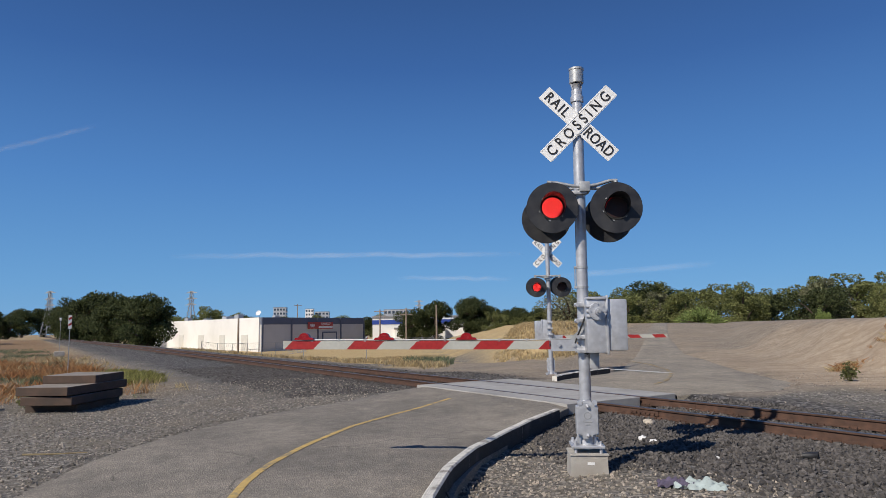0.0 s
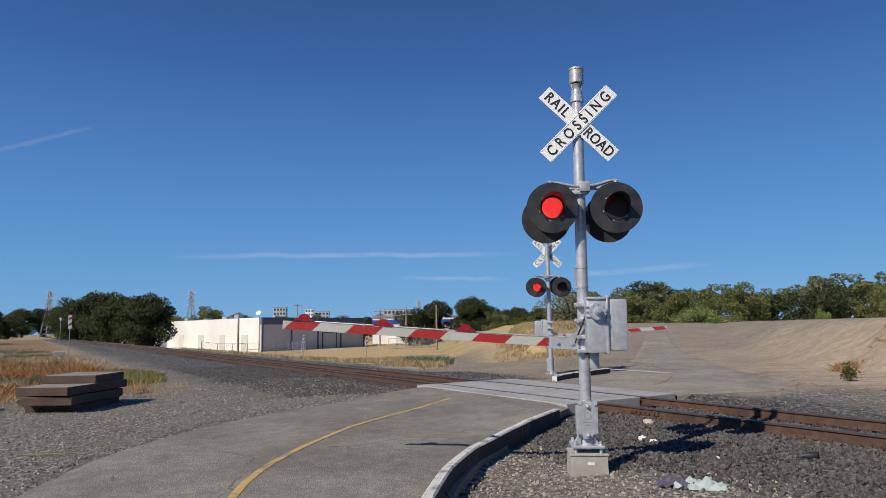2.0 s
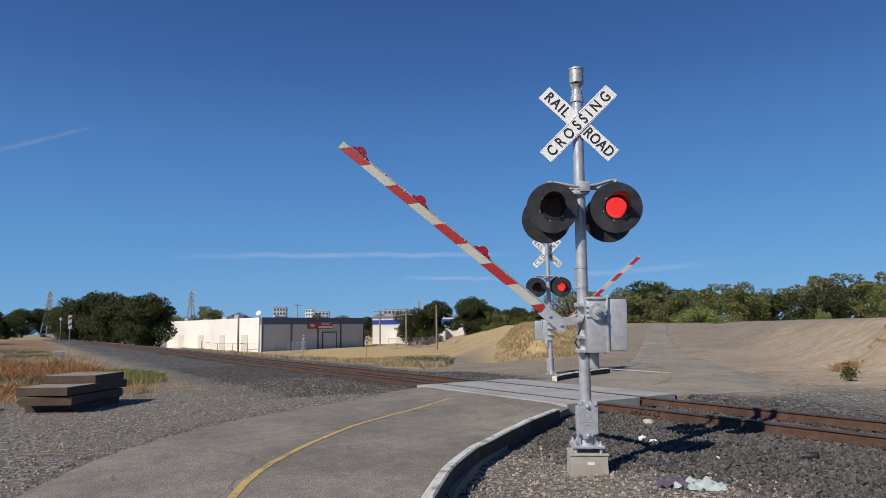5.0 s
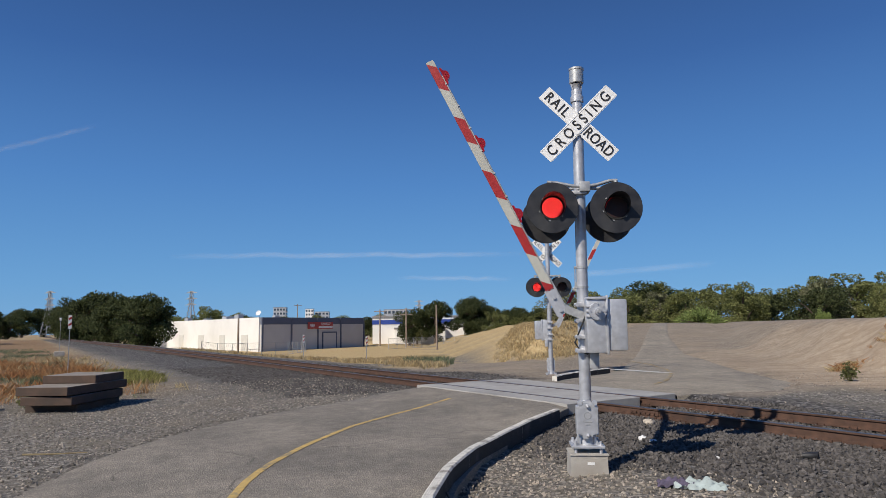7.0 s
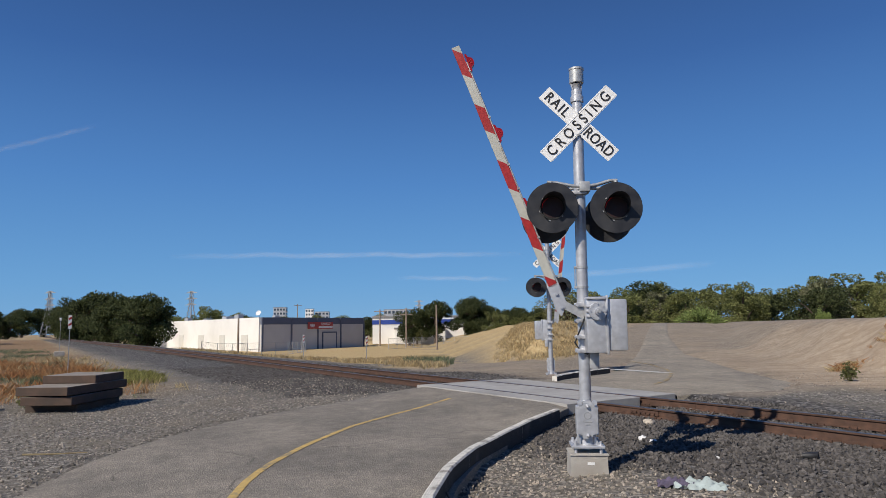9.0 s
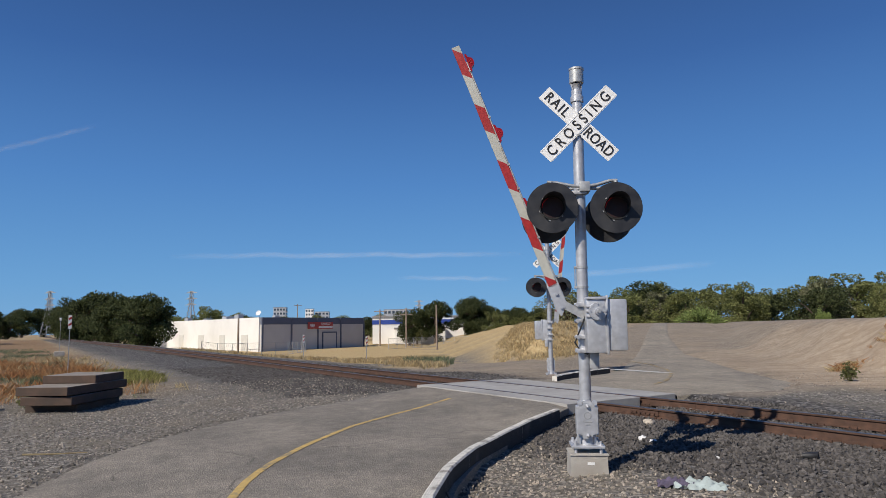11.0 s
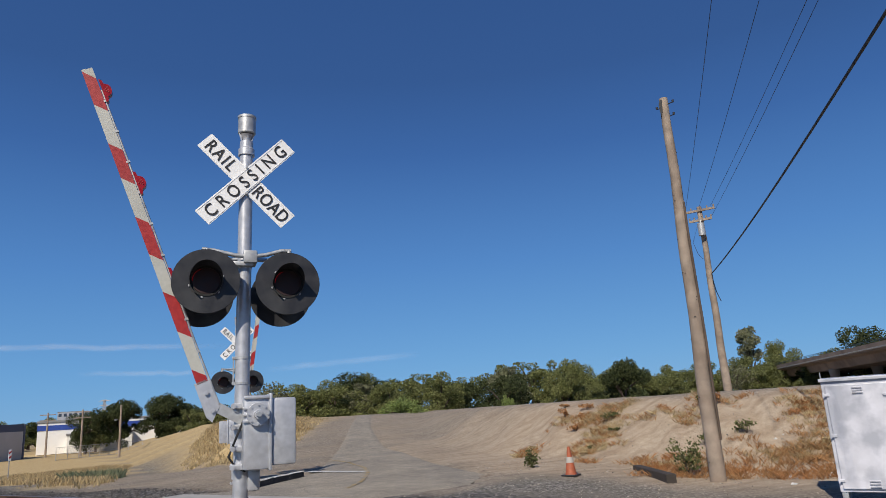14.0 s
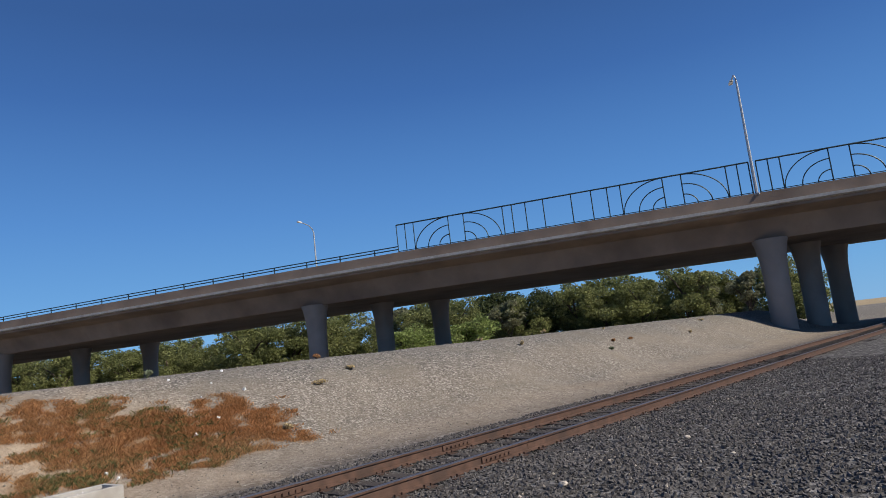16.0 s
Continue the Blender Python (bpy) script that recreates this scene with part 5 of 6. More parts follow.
plain_building(-148, 87, -2, 26, 12, 6.4, 62, WALL_WHITE, "white commercial building with blue trim", BLUE)
plain_building(-142, 82, -2, 12, 6, 3.6, 62, WALL_WHITE, "low white trailer building")
plain_building(-721, 241, 0, 13, 13, 26, 62, FARWALL, "distant glass office block", None, (6, 4))
plain_building(-735, 280, 0, 9, 9, 25, 62, WALL_WHITE, "distant white office block", None, (6, 3))
plain_building(-742, 298, 0, 16, 12, 22, 62, FARWALL, "distant grey office block", None, (5, 4))
plain_building(-565, 300, 0, 22, 12, 19, 62, FARWALL, "distant concrete parking building", None, (4, 6))


def fence(pts, h, label, step=2.6, z=-1.5):
    f = thing("fence", pose(0, 0, 0), label, "fence", "chain link fences")
    p = resample(pts, 2 + int(sum((Vector(b) - Vector(a)).length for a, b in zip(pts, pts[1:])) / step))
    for v in p:
        bm = bmesh.new()
        zz = height(v.x, v.y)
        cyl(bm, 0.045, 0.045, h, pose(v.x, v.y, zz), 6)
        part("post", bm, GALV, f)
    bm = bmesh.new()
    for k in (0.98, 0.5, 0.04):
        tube(bm, [(v.x, v.y, height(v.x, v.y) + h * k) for v in p], 0.025, 5)
    for a, b in zip(p, p[1:]):
        for i in range(7):
            for g in (0, 1):
                q0, q1 = a.lerp(b, i / 7), a.lerp(b, (i + 1) / 7)
                z0, z1 = height(q0.x, q0.y), height(q1.x, q1.y)
                tube(bm, [(q0.x, q0.y, z0 + h * (0.05 if g else 0.95)), (q1.x, q1.y, z1 + h * (0.95 if g else 0.05))], 0.008, 3)
    part("mesh", bm, GALV, f)
    return f


fence([(-100, 22), (-104, 36), (-112, 42)], 2.0, "grey chain link fence by the warehouse yard")
fence([(-112, 58), (-118, 74), (-112, 84)], 2.0, "grey chain link fence by the trailer yard")


def pylon(x, y, z, h, rz):
    p = thing("power_pylon", pose(x, y, z, 0, 0, rz), "distant steel lattice power pylon", "pylon", "power pylons")
    bm = bmesh.new()
    for sx in (-1, 1):
        for sy in (-1, 1):
            tube(bm, [(sx * 3, sy * 3, 0), (sx * 0.9, sy * 0.9, h * 0.6), (sx * 0.5, sy * 0.5, h)], 0.22, 4)
    for k in range(10):
        a, b = h * k / 10, h * (k + 1) / 10
        wa, wb = 3 - 2.4 * k / 10, 3 - 2.4 * (k + 1) / 10
        for sx, sy, tx, ty in ((-1, -1, 1, -1), (1, -1, 1, 1), (1, 1, -1, 1), (-1, 1, -1, -1)):
            tube(bm, [(sx * wa, sy * wa, a), (tx * wb, ty * wb, b)], 0.12, 3)
    part("lattice", bm, GALV, p)
    for k in (0.68, 0.82, 0.96):
        bm = bmesh.new()
        prism(bm, [(-5, 0), (5, 0), (0.6, 1.2), (-0.6, 1.2)], 0.3, pose(0, 0, h * k))
        part("cross_arm", bm, GALV, p)
    return p


pylon(-411, 84, 0, 25, 30)
pylon(-420, 13, 0, 24.5, 30)
pylon(-520, 300, 0, 26, 30)


def street_pole(x, y, z, h, arms, label):
    p = thing("utility_pole", pose(x, y, z), label, "utility pole", "distant utility poles")
    bm = bmesh.new()
    cyl(bm, 0.2, 0.14, h, None, 8)
    part("pole", bm, WOOD_POLE, p)
    for k in range(arms):
        bm = bmesh.new()
        box(bm, 2.6, 0.14, 0.16, pose(0, 0, h - 0.4 - 1.0 * k, 0, 0, 60))
        part("cross_arm", bm, WOOD_POLE, p)
    return p


for px, py, ph, arms in ((-108, 29.3, 6.0, 0), (-216, 78, 12.5, 1), (-134, 67.3, 8.2, 2), (-122.6, 67.6, 8.2, 2), (-102.4, 62.6, 8.0, 0), (-175, 20, 11, 1)):
    street_pole(px, py, height(px, py) - 0.2, ph, arms, "brown timber utility pole with cross arms" if arms else "plain brown timber pole")


# ---------------------------------------------------------------- trees
def leaf_mesh(name, clouds, seed):
    """One crown from (centre, radii, count, size) clouds of bent leaf clumps."""
    rs = np.random.RandomState(seed)
    vs = []
    for c, radii, n, size in clouds:
        d = rs.randn(n, 3)
        d /= np.linalg.norm(d, axis=1, keepdims=True)
        p = np.array(c) + d * np.array(radii) * (0.35 + 0.65 * rs.rand(n, 1) ** 0.6)
        a = rs.randn(n, 3) + d * 0.3
        a /= np.linalg.norm(a, axis=1, keepdims=True)
        b = np.cross(a, rs.randn(n, 3))
        b /= np.linalg.norm(b, axis=1, keepdims=True)
        k = size * rs.uniform(0.5, 1.4, (n, 1))
        vs.append(np.stack([p + a * k, p + b * k * 0.6, p - a * k, p - b * k * 0.6 + np.cross(a, b) * k * 0.3], axis=1))
    v = np.concatenate(vs).reshape(-1, 3)
    q = np.arange(len(v) // 4) * 4
    f = np.concatenate([np.stack([q, q + 1, q + 2], 1), np.stack([q, q + 2, q + 3], 1)])
    me = bpy.data.meshes.new(name)
    me.from_pydata(v.tolist(), [], f.tolist())
    return me


def tree_prototype(seed, h, w, leaf, n, bare=0.0, leaf_size=0.26, trunk_share=0.3):
    rng = random.Random(seed)
    t = thing("tree", pose(0, 0, -300), "broad green tree with a dense uneven crown", "tree", "trees")
    bm = bmesh.new()
    tube(bm, [(0, 0, -0.6), (0.05, 0.02, h * 0.15), (rng.uniform(-0.2, 0.2), rng.uniform(-0.2, 0.2), h * trunk_share), (rng.uniform(-0.5, 0.5), rng.uniform(-0.5, 0.5), h * 0.72)], [0.32, 0.26, 0.2, 0.06], 8)
    ends = []
    for k in range(9):
        a = 2 * math.pi * k / 9 + rng.uniform(-0.4, 0.4)
        z0 = h * rng.uniform(trunk_share * 0.7, 0.55)
        r = w * rng.uniform(0.45, 0.85)
        z1 = min(h * 0.92, z0 + h * rng.uniform(0.12, 0.42))
        e = (r * math.cos(a), r * math.sin(a), z1)
        tube(bm, [(0, 0, z0), (e[0] * 0.5, e[1] * 0.5, z0 + (z1 - z0) * 0.65), e], [0.12, 0.08, 0.03], 5)
        ends.append(e)
    part("trunk", bm, BARK, t, "grey-brown trunk and limbs")
    blobs = [(e, w * rng.uniform(0.24, 0.42)) for e in ends]
    for _ in range(26):
        a, r = rng.uniform(0, 6.28), w * rng.uniform(0.0, 0.78)
        blobs.append(((r * math.cos(a), r * math.sin(a), h * rng.uniform(trunk_share * 0.6 + 0.05, 0.94 - 0.30 * r / w)), w * rng.uniform(0.16, 0.36)))
    total = sum(r * r for _, r in blobs)
    me = leaf_mesh("crown", [(c, (r, r, r * rng.uniform(0.6, 0.95)), int(n * r * r / total * (1 - bare * rng.random())) + 10, leaf_size) for c, r in blobs], seed)
    me.materials.append(leaf)
    crown = new("crown", me)
    crown.parent = t
    return t


PROTO = {
    "oak": [tree_prototype(11, 8.0, 4.0, LEAF_DARK, 14000, 0, 0.13, 0.14), tree_prototype(12, 7.4, 3.5, LEAF_DARK, 12000, 0, 0.13, 0.14)],
    "mid": [tree_prototype(21, 9.0, 3.6, LEAF_MID, 13000, 0.3, 0.13, 0.2), tree_prototype(22, 8.4, 3.0, LEAF_MID, 11000, 0.3, 0.13, 0.2), tree_prototype(23, 9.6, 4.2, LEAF_MID, 15000, 0.3, 0.13, 0.2)],
    "light": [tree_prototype(31, 4.6, 3.0, LEAF_LIGHT, 6000, 0, 0.12, 0.1)],
    "grey": [tree_prototype(41, 12.0, 2.8, LEAF_GREY, 4500, 0.5, 0.2, 0.3), tree_prototype(42, 9.0, 3.4, LEAF_GREY, 2400, 0.6, 0.15, 0.3)],
}
LABELS = {"oak": "dark green oak with a dense round crown", "mid": "green riverside tree with an uneven leafy crown", "light": "pale yellow-green willow bush", "grey": "sparse grey-green tree with thin foliage"}


def plant(kind, x, y, base, top, wide=1.0):
    src = random.choice(PROTO[kind])
    hgt = max((v.co.z for c in src.children for v in c.data.vertices), default=8)
    k = (top - base) / hgt
    m = Matrix.Translation((x, y, base)) @ pose(0, 0, 0, 0, 0, random.uniform(0, 360)) @ Matrix.Diagonal((k * wide, k * wide, k, 1))
    t = copy_thing(src, m)
    t["label"] = LABELS[kind]
    return t


rng = random.Random(5)
# riverside belt behind the levee
yaw = 47.0
while yaw > -74:
    for depth in range(2):
        a = radians(yaw + rng.uniform(-1.2, 1.2))
        far = (96 if yaw > 20 else 172 if -10 < yaw < 17 else 124) + 16 * depth + rng.uniform(-6, 6)
        if yaw < -30:
            far = 112 + 16 * depth + rng.uniform(-5, 5)
        rise = rng.uniform(0.042, 0.058) if yaw > 22 else rng.uniform(0.030, 0.044) if yaw > 2 else rng.uniform(0.040, 0.056) if yaw > -30 else rng.uniform(0.055, 0.078)
        plant(rng.choices(("mid", "oak", "grey"), (6, 1.6, 1.2))[0], -math.sin(a) * far, math.cos(a) * far, -1.6, 1.75 + far * (rise + 0.004 * depth), rng.uniform(0.95, 1.4))
    yaw -= 2.5
for k in range(12):
    a = radians(rng.uniform(-112, -74))
    far = rng.uniform(260, 340)
    plant("oak", -math.sin(a) * far, math.cos(a) * far, -2, 1.75 + far * rng.uniform(0.012, 0.02), 1.3)
for x, y, top, kind, wd in ((-42.2, 55.9, 3.6, "light", 1.3), (-34.5, 201, 19.4, "grey", 0.75), (-26, 195, 14.5, "mid", 0.7), (-4.0, 172, 14.6, "oak", 1.0), (-33.6, 75.8, 6.9, "mid", 0.7), (-27, 77, 6.5, "oak", 0.8), (-40, 72, 5.8, "oak", 1.1), (58, 62, 5.2, "light", 1.4), (63, 57, 5.4, "light", 1.2), (-36, 66, 3.2, "light", 0.4)):
    plant(kind, x, y, -1.6 if kind != "light" else 0.2, top, wd)
# dark oaks along the line to the west, and behind the town
for x, y, top, kind, wd in ((-101, 15.0, 7.4, "oak", 0.85), (-122, 17.0, 7.2, "oak", 0.95), (-139, 15.6, 9.0, "oak", 1.0), (-132, 18.0, 7.6, "oak", 1.05), (-190, 17.2, 12.6, "oak", 1.0), (-207, 15.6, 13.4, "oak", 1.05), (-245, 15.2, 12.8, "oak", 1.05), (-170, 17.0, 8.5, "oak", 1.1), (-160, 15.2, 4.6, "oak", 1.2),
                         (-430, 1, 16, "oak", 1.2), (-440, 12, 17, "oak", 1.2), (-400, 19, 16, "oak", 1.2), (-330, 17, 14, "oak", 1.2), (-150, -5.0, 6.6, "oak", 1.0), (-165, -9.5, 7.4, "oak", 1.2), (-300, -3.5, 9, "oak", 1.3),
                         (-128, 78, 8.1, "oak", 1.0), (-131, 73, 6.4, "oak", 0.9), (-123.7, 85, 8.8, "oak", 1.0), (-119, 88, 6.5, "oak", 0.8), (-138, 79, 6.2, "mid", 0.9), (-110, 94, 5.5, "mid", 1.0), (-116, 91, 6.2, "oak", 1.0), (-210, 48, 9.5, "mid", 1.2), (-215, 57, 7.5, "mid", 1.2), (-205, 36, 6.6, "mid", 1.2)):
    plant(kind, x, y, -2.2, top, wd)
for k in range(46):
    a = radians(rng.uniform(45, 84))
    far = rng.uniform(190, 300)
    x, y = -math.sin(a) * far, math.cos(a) * far
    plant(rng.choice(("mid", "oak")), x, y, -2.5, 1.75 + far * rng.uniform(0.014, 0.024), 1.3)
for k in range(16):
    a = radians(47 - 9 * rng.random())
    far = rng.uniform(110, 150)
    plant(rng.choice(("mid", "oak", "grey")), -math.sin(a) * far, math.cos(a) * far, -1, 1.75 + far * rng.uniform(0.03, 0.046), 1.2)
for k in range(14):
    a = radians(rng.uniform(46, 56))
    far = rng.uniform(130, 170)
    plant(rng.choice(("mid", "oak")), -math.sin(a) * far, math.cos(a) * far, -1, 1.75 + far * rng.uniform(0.02, 0.032), 1.2)
for protos in PROTO.values():
    for t in protos:
        for c in list(t.children):
            bpy.data.objects.remove(c)
        bpy.data.objects.remove(t)


# ---------------------------------------------------------------- thin cloud streaks
def vapour():
    m = bpy.data.materials.new("vapour")
    m.use_nodes = True
    nt = m.node_tree
    L = nt.links.new
    b = nt.nodes["Principled BSDF"]
    b.inputs["Base Color"].default_value = (0.9, 0.9, 0.92, 1)
    b.inputs["Roughness"].default_value = 1
    b.inputs["Specular IOR Level"].default_value = 0
    at = nt.nodes.new("ShaderNodeAttribute")
    at.attribute_name = "thick"
    co = nt.nodes.new("ShaderNodeTexCoord")
    n = nt.nodes.new("ShaderNodeTexNoise")
    n.inputs["Scale"].default_value, n.inputs["Detail"].default_value = 0.012, 5
    L(co.outputs["Object"], n.inputs["Vector"])
    k = nt.nodes.new("ShaderNodeMath")
    k.operation = "MULTIPLY"
    L(at.outputs["Fac"], k.inputs[0])
    L(n.outputs["Fac"], k.inputs[1])
    L(k.outputs[0], b.inputs["Alpha"])
    return m


VAPOUR = vapour()


def streak(a, b, width, amount):
    a, b = Vector(a), Vector(b)
    n, c = 24, 6
    vs, th = [], []
    for i in range(n + 1):
        for j in range(c + 1):
            p = a.lerp(b, i / n) + Vector((0, 0, (j / c - 0.5) * width + 9 * noise.noise(Vector((i * 0.4, 0, a.z)))))
            vs.append(p)
            th.append(amount * math.sin(math.pi * j / c) * min(1, 4 * i / n, 4 * (1 - i / n)))
    fs = [(i * (c + 1) + j, i * (c + 1) + j + 1, (i + 1) * (c + 1) + j + 1, (i + 1) * (c + 1) + j) for i in range(n) for j in range(c)]
    me = bpy.data.meshes.new("cloud_streak")
    me.from_pydata(vs, [], fs)
    me.attributes.new("thick", "FLOAT", "POINT").data.foreach_set("value", th)
    me.materials.append(VAPOUR)
    ob = tagged(new("cloud_streak", me), "thin white vapour trail in the sky", "cloud", "vapour trails", "structure")
    ob.visible_shadow = False
    return ob


streak((-2998, -180, 660), (-2992, 225, 838), 24, 0.30)
streak((-2944, 500, 312), (-2344, 1900, 322), 26, 0.30)
streak((-2637, 1400, 224), (-2377, 1860, 212), 22, 0.22)
streak((-2250, 1990, 215), (-1750, 2440, 250), 30, 0.14)


# ---------------------------------------------------------------- small things
def slab_stack():
    g = thing("slab_stack", pose(-18.35, 1.2, height(-18.35, 1.2) - 0.03, 0, 0, -35), "stack of old crossing slabs with dark brown sides and paler tops", "slab stack")
    spec = [(-0.12, -0.08, 2.0, 1.15, 0.0, 3), (0.12, 0.05, 2.2, 1.15, 0.0, 1), (0.08, 0.02, 2.35, 1.2, 0.0, -2), (-0.42, -0.05, 1.35, 1.25, 0.0, 2)]
    z = 0.0
    for dx, dy, lx, ly, _, rz in spec:
        bm = bmesh.new()
        box(bm, lx, ly, 0.185, pose(dx, dy, z + 0.0925, 0, 0, rz), 0.012)
        # upward faces take the paler colour, all others the dark brown
        for f in bm.faces:
            f.material_index = 1 if f.normal.z > 0.7 else 0
        part("slab", bm, [STACK, STACKTOP], g)
        z += 0.186
        if lx < 2.3 and z < 0.7:
            for bx in (-0.45, 0.45):
                bm = bmesh.new()
                box(bm, 0.09, 1.0, 0.026, pose(dx + bx, dy, z + 0.013, 0, 0, rz))
                part("spacer", bm, TIE, g)
            z += 0.0265
    return g


slab_stack()


def marker_post(x, y, h, label, plate, tilt=0):
    z = height(x, y)
    m = thing("marker_post", pose(x, y, z - 0.05, 0, tilt, 0), label, "marker post")
    bm = bmesh.new()
    box(bm, 0.05, 0.03, h, pose(0, 0, h / 2))
    part("post", bm, GALV, m)
    if plate == "diamond":
        bm = bmesh.new()
        box(bm, 0.025, 0.13, 0.55, pose(0.03, 0, h - 0.26), 0.004)
        pl = part("plate", bm, WHITE_SIGN, m, "white and red marker plate")
        for k in (-0.16, 0.08):
            bm = bmesh.new()
            prism(bm, [(-0.06, 0), (0.06, 0.08), (0.06, 0.17), (-0.06, 0.09)], 0.005, pose(0.046, 0, h - 0.28 + k, 0, 0, 90))
            part("red_stripe", bm, ARM_RED, pl)
    else:
        bm = bmesh.new()
        cyl(bm, 0.07, 0.09, 0.22, pose(0, 0, h - 0.1), 10)
        part("vent_cap", bm, WHITE_SIGN, m)
        bm = bmesh.new()
        box(bm, 0.7, 0.7, 0.6, pose(0, 0, 0.25), 0.03)
        part("base_block", bm, CONCRETE, m)
    return m


marker_post(-31.9, 1.75, 2.55, "thin post with a white and red marker plate", "diamond")
marker_post(-59.9, 2.65, 3.0, "white-capped vent pipe on a concrete block", "cap")
marker_post(-45.0, 16.7, 1.75, "short post with a white and red marker plate", "diamond")
marker_post(-37.9, 18.1, 1.65, "short post with a tilted red and white plate", "diamond", 0)


def traffic_cone(x, y):
    z = height(x, y)
    c = thing("traffic_cone", pose(x, y, z + 0.005), "faded dirty orange traffic cone", "traffic cone")
    bm = bmesh.new()
    box(bm, 0.36, 0.36, 0.035, pose(0, 0, 0.018), 0.01)
    part("base", bm, BLACK, c)
    bm = bmesh.new()
    lathe(bm, [(0.14, 0.036), (0.13, 0.06), (0.09, 0.30), (0.088, 0.30)], None, 20)
    lathe(bm, [(0.068, 0.43), (0.035, 0.66), (0.026, 0.665), (0.024, 0.62)], None, 20)
    part("cone", bm, ORANGE, c, smooth=True)
    bm = bmesh.new()
    lathe(bm, [(0.0905, 0.30), (0.068, 0.43)], None, 20)
    part("collar", bm, CONCRETE, c, "grimy grey band", True)
    return c


traffic_cone(-7.78, 17.02)

bm = bmesh.new()
box(bm, 0.22, 2.5, 0.2, None, 0.015)
t = part("loose_tie", bm, TIE)
t.matrix_basis = pose(-6.1, 17.9, 0.09, 0, 0, 35)
tagged(t, "old dark timber tie lying on the sand", "timber tie")


def concrete_box():
    b = thing("concrete_box", pose(3.35, 15.05, height(3.35, 15.05) - 0.03, 0, 0, 4), "open broken concrete pull box with litter", "pull box")
    bm = bmesh.new()
    for sx, sy, lx, ly in ((0, -0.26, 0.95, 0.09), (0, 0.26, 0.95, 0.09), (-0.43, 0, 0.09, 0.43), (0.43, 0, 0.09, 0.43)):
        box(bm, lx, ly, 0.26, pose(sx, sy, 0.13), 0.012)
    part("rim", bm, CONCRETE, b)
    bm = bmesh.new()
    leaf_cloud(bm, (0, 0, 0.16), (0.25, 0.15, 0.06), 12, 0.07, random.Random(2))
    part("litter", bm, LITTER, b)
    return b


concrete_box()


def rag(x, y, rz):
    g = thing("discarded_garment", pose(x, y, height(x, y) + 0.0, 0, 0, rz), "crumpled pale green and purple garment on the gravel", "garment")
    for name, mt, ox, sx, sy, seed in (("pale_cloth", CLOTH_G, 0.10, 0.26, 0.15, 1), ("purple_cloth", CLOTH_P, -0.14, 0.19, 0.12, 7)):
        bm = bmesh.new()
        bmesh.ops.create_grid(bm, x_segments=26, y_segments=18, size=1.0)
        for v in bm.verts:
            a, b = v.co.x, v.co.y
            edge = 1 + 0.25 * noise.noise(Vector((a * 2, b * 2, seed)))
            hgt = 0.075 * abs(noise.noise(Vector((a * 1.6, b * 3.5, seed + 3)))) + 0.05 * noise.noise(Vector((a * 4, b * 6, seed))) + 0.06 * (1 - max(abs(a), abs(b)) ** 2)
            v.co = Vector((ox + a * sx * edge, b * sy * edge, max(0.012, hgt)))
        part(name, bm, mt, g, smooth=True)
    return g


rag(-4.93, 6.17, 40)


# a loop of old cable by the kerb, a crushed cup, pale rocks and a dry stick
bm = bmesh.new()
CZ = height(-5.6, 3.9)
tube(bm, [(-5.98, 3.74, CZ + 0.20), (-5.90, 3.76, CZ + 0.10), (-5.78, 3.82, CZ + 0.025), (-5.66, 3.98, CZ + 0.02), (-5.62, 4.16, CZ + 0.02), (-5.72, 4.30, CZ + 0.03), (-5.84, 4.34, CZ + 0.02)], 0.011, 7)
tagged(part("cable_loop", bm, CABLE, smooth=True), "loose black cable end lying by the kerb", "cable")
cup = thing("crushed_cup", pose(-5.02, 8.62, height(-5.02, 8.62) + 0.05, 0, 84, 25), "crushed black plastic cup on the ballast", "cup")
bm = bmesh.new()
lathe(bm, [(0.0005, -0.09), (0.034, -0.09), (0.048, 0.09), (0.052, 0.095), (0.046, 0.088), (0.030, -0.08)], None, 16)
part("body", bm, BLACK, cup, smooth=True)


def pale_rock(x, y, r, seed):
    bm = bmesh.new()
    bmesh.ops.create_icosphere(bm, subdivisions=2, radius=r)
    for v in bm.verts:
        v.co *= 1 + 0.35 * noise.noise(v.co * (1.4 / r) + Vector((seed, 0, 0)))
        v.co.z *= 0.6
    ob = part("rock", bm, LITTER if seed in (1, 2, 3) else ROCK_L)
    ob.matrix_basis = pose(x, y, height(x, y) + r * 0.35, 0, 0, seed * 40)
    return tagged(ob, "pale broken rock lying on the gravel", "rock", "pale rocks")


for k, (x, y, r) in enumerate(((-8.35, 9.45, 0.10), (-7.35, 8.15, 0.07), (-7.05, 8.05, 0.06), (-5.75, 7.75, 0.035), (-5.2, 6.85, 0.03), (6.2, 8.2, 0.06), (9.4, 8.0, 0.05), (8.2, 6.9, 0.045))):
    pale_rock(x, y, r, k)
bm = bmesh.new()
SZ = height(-11.4, 0.5)
tube(bm, [(-11.62, 0.12, SZ + 0.03), (-11.42, 0.5, SZ + 0.025), (-11.25, 0.92, SZ + 0.03)], [0.014, 0.012, 0.007], 6)
tagged(part("dry_stick", bm, STRAW), "dry pale stick lying on the gravel", "stick")


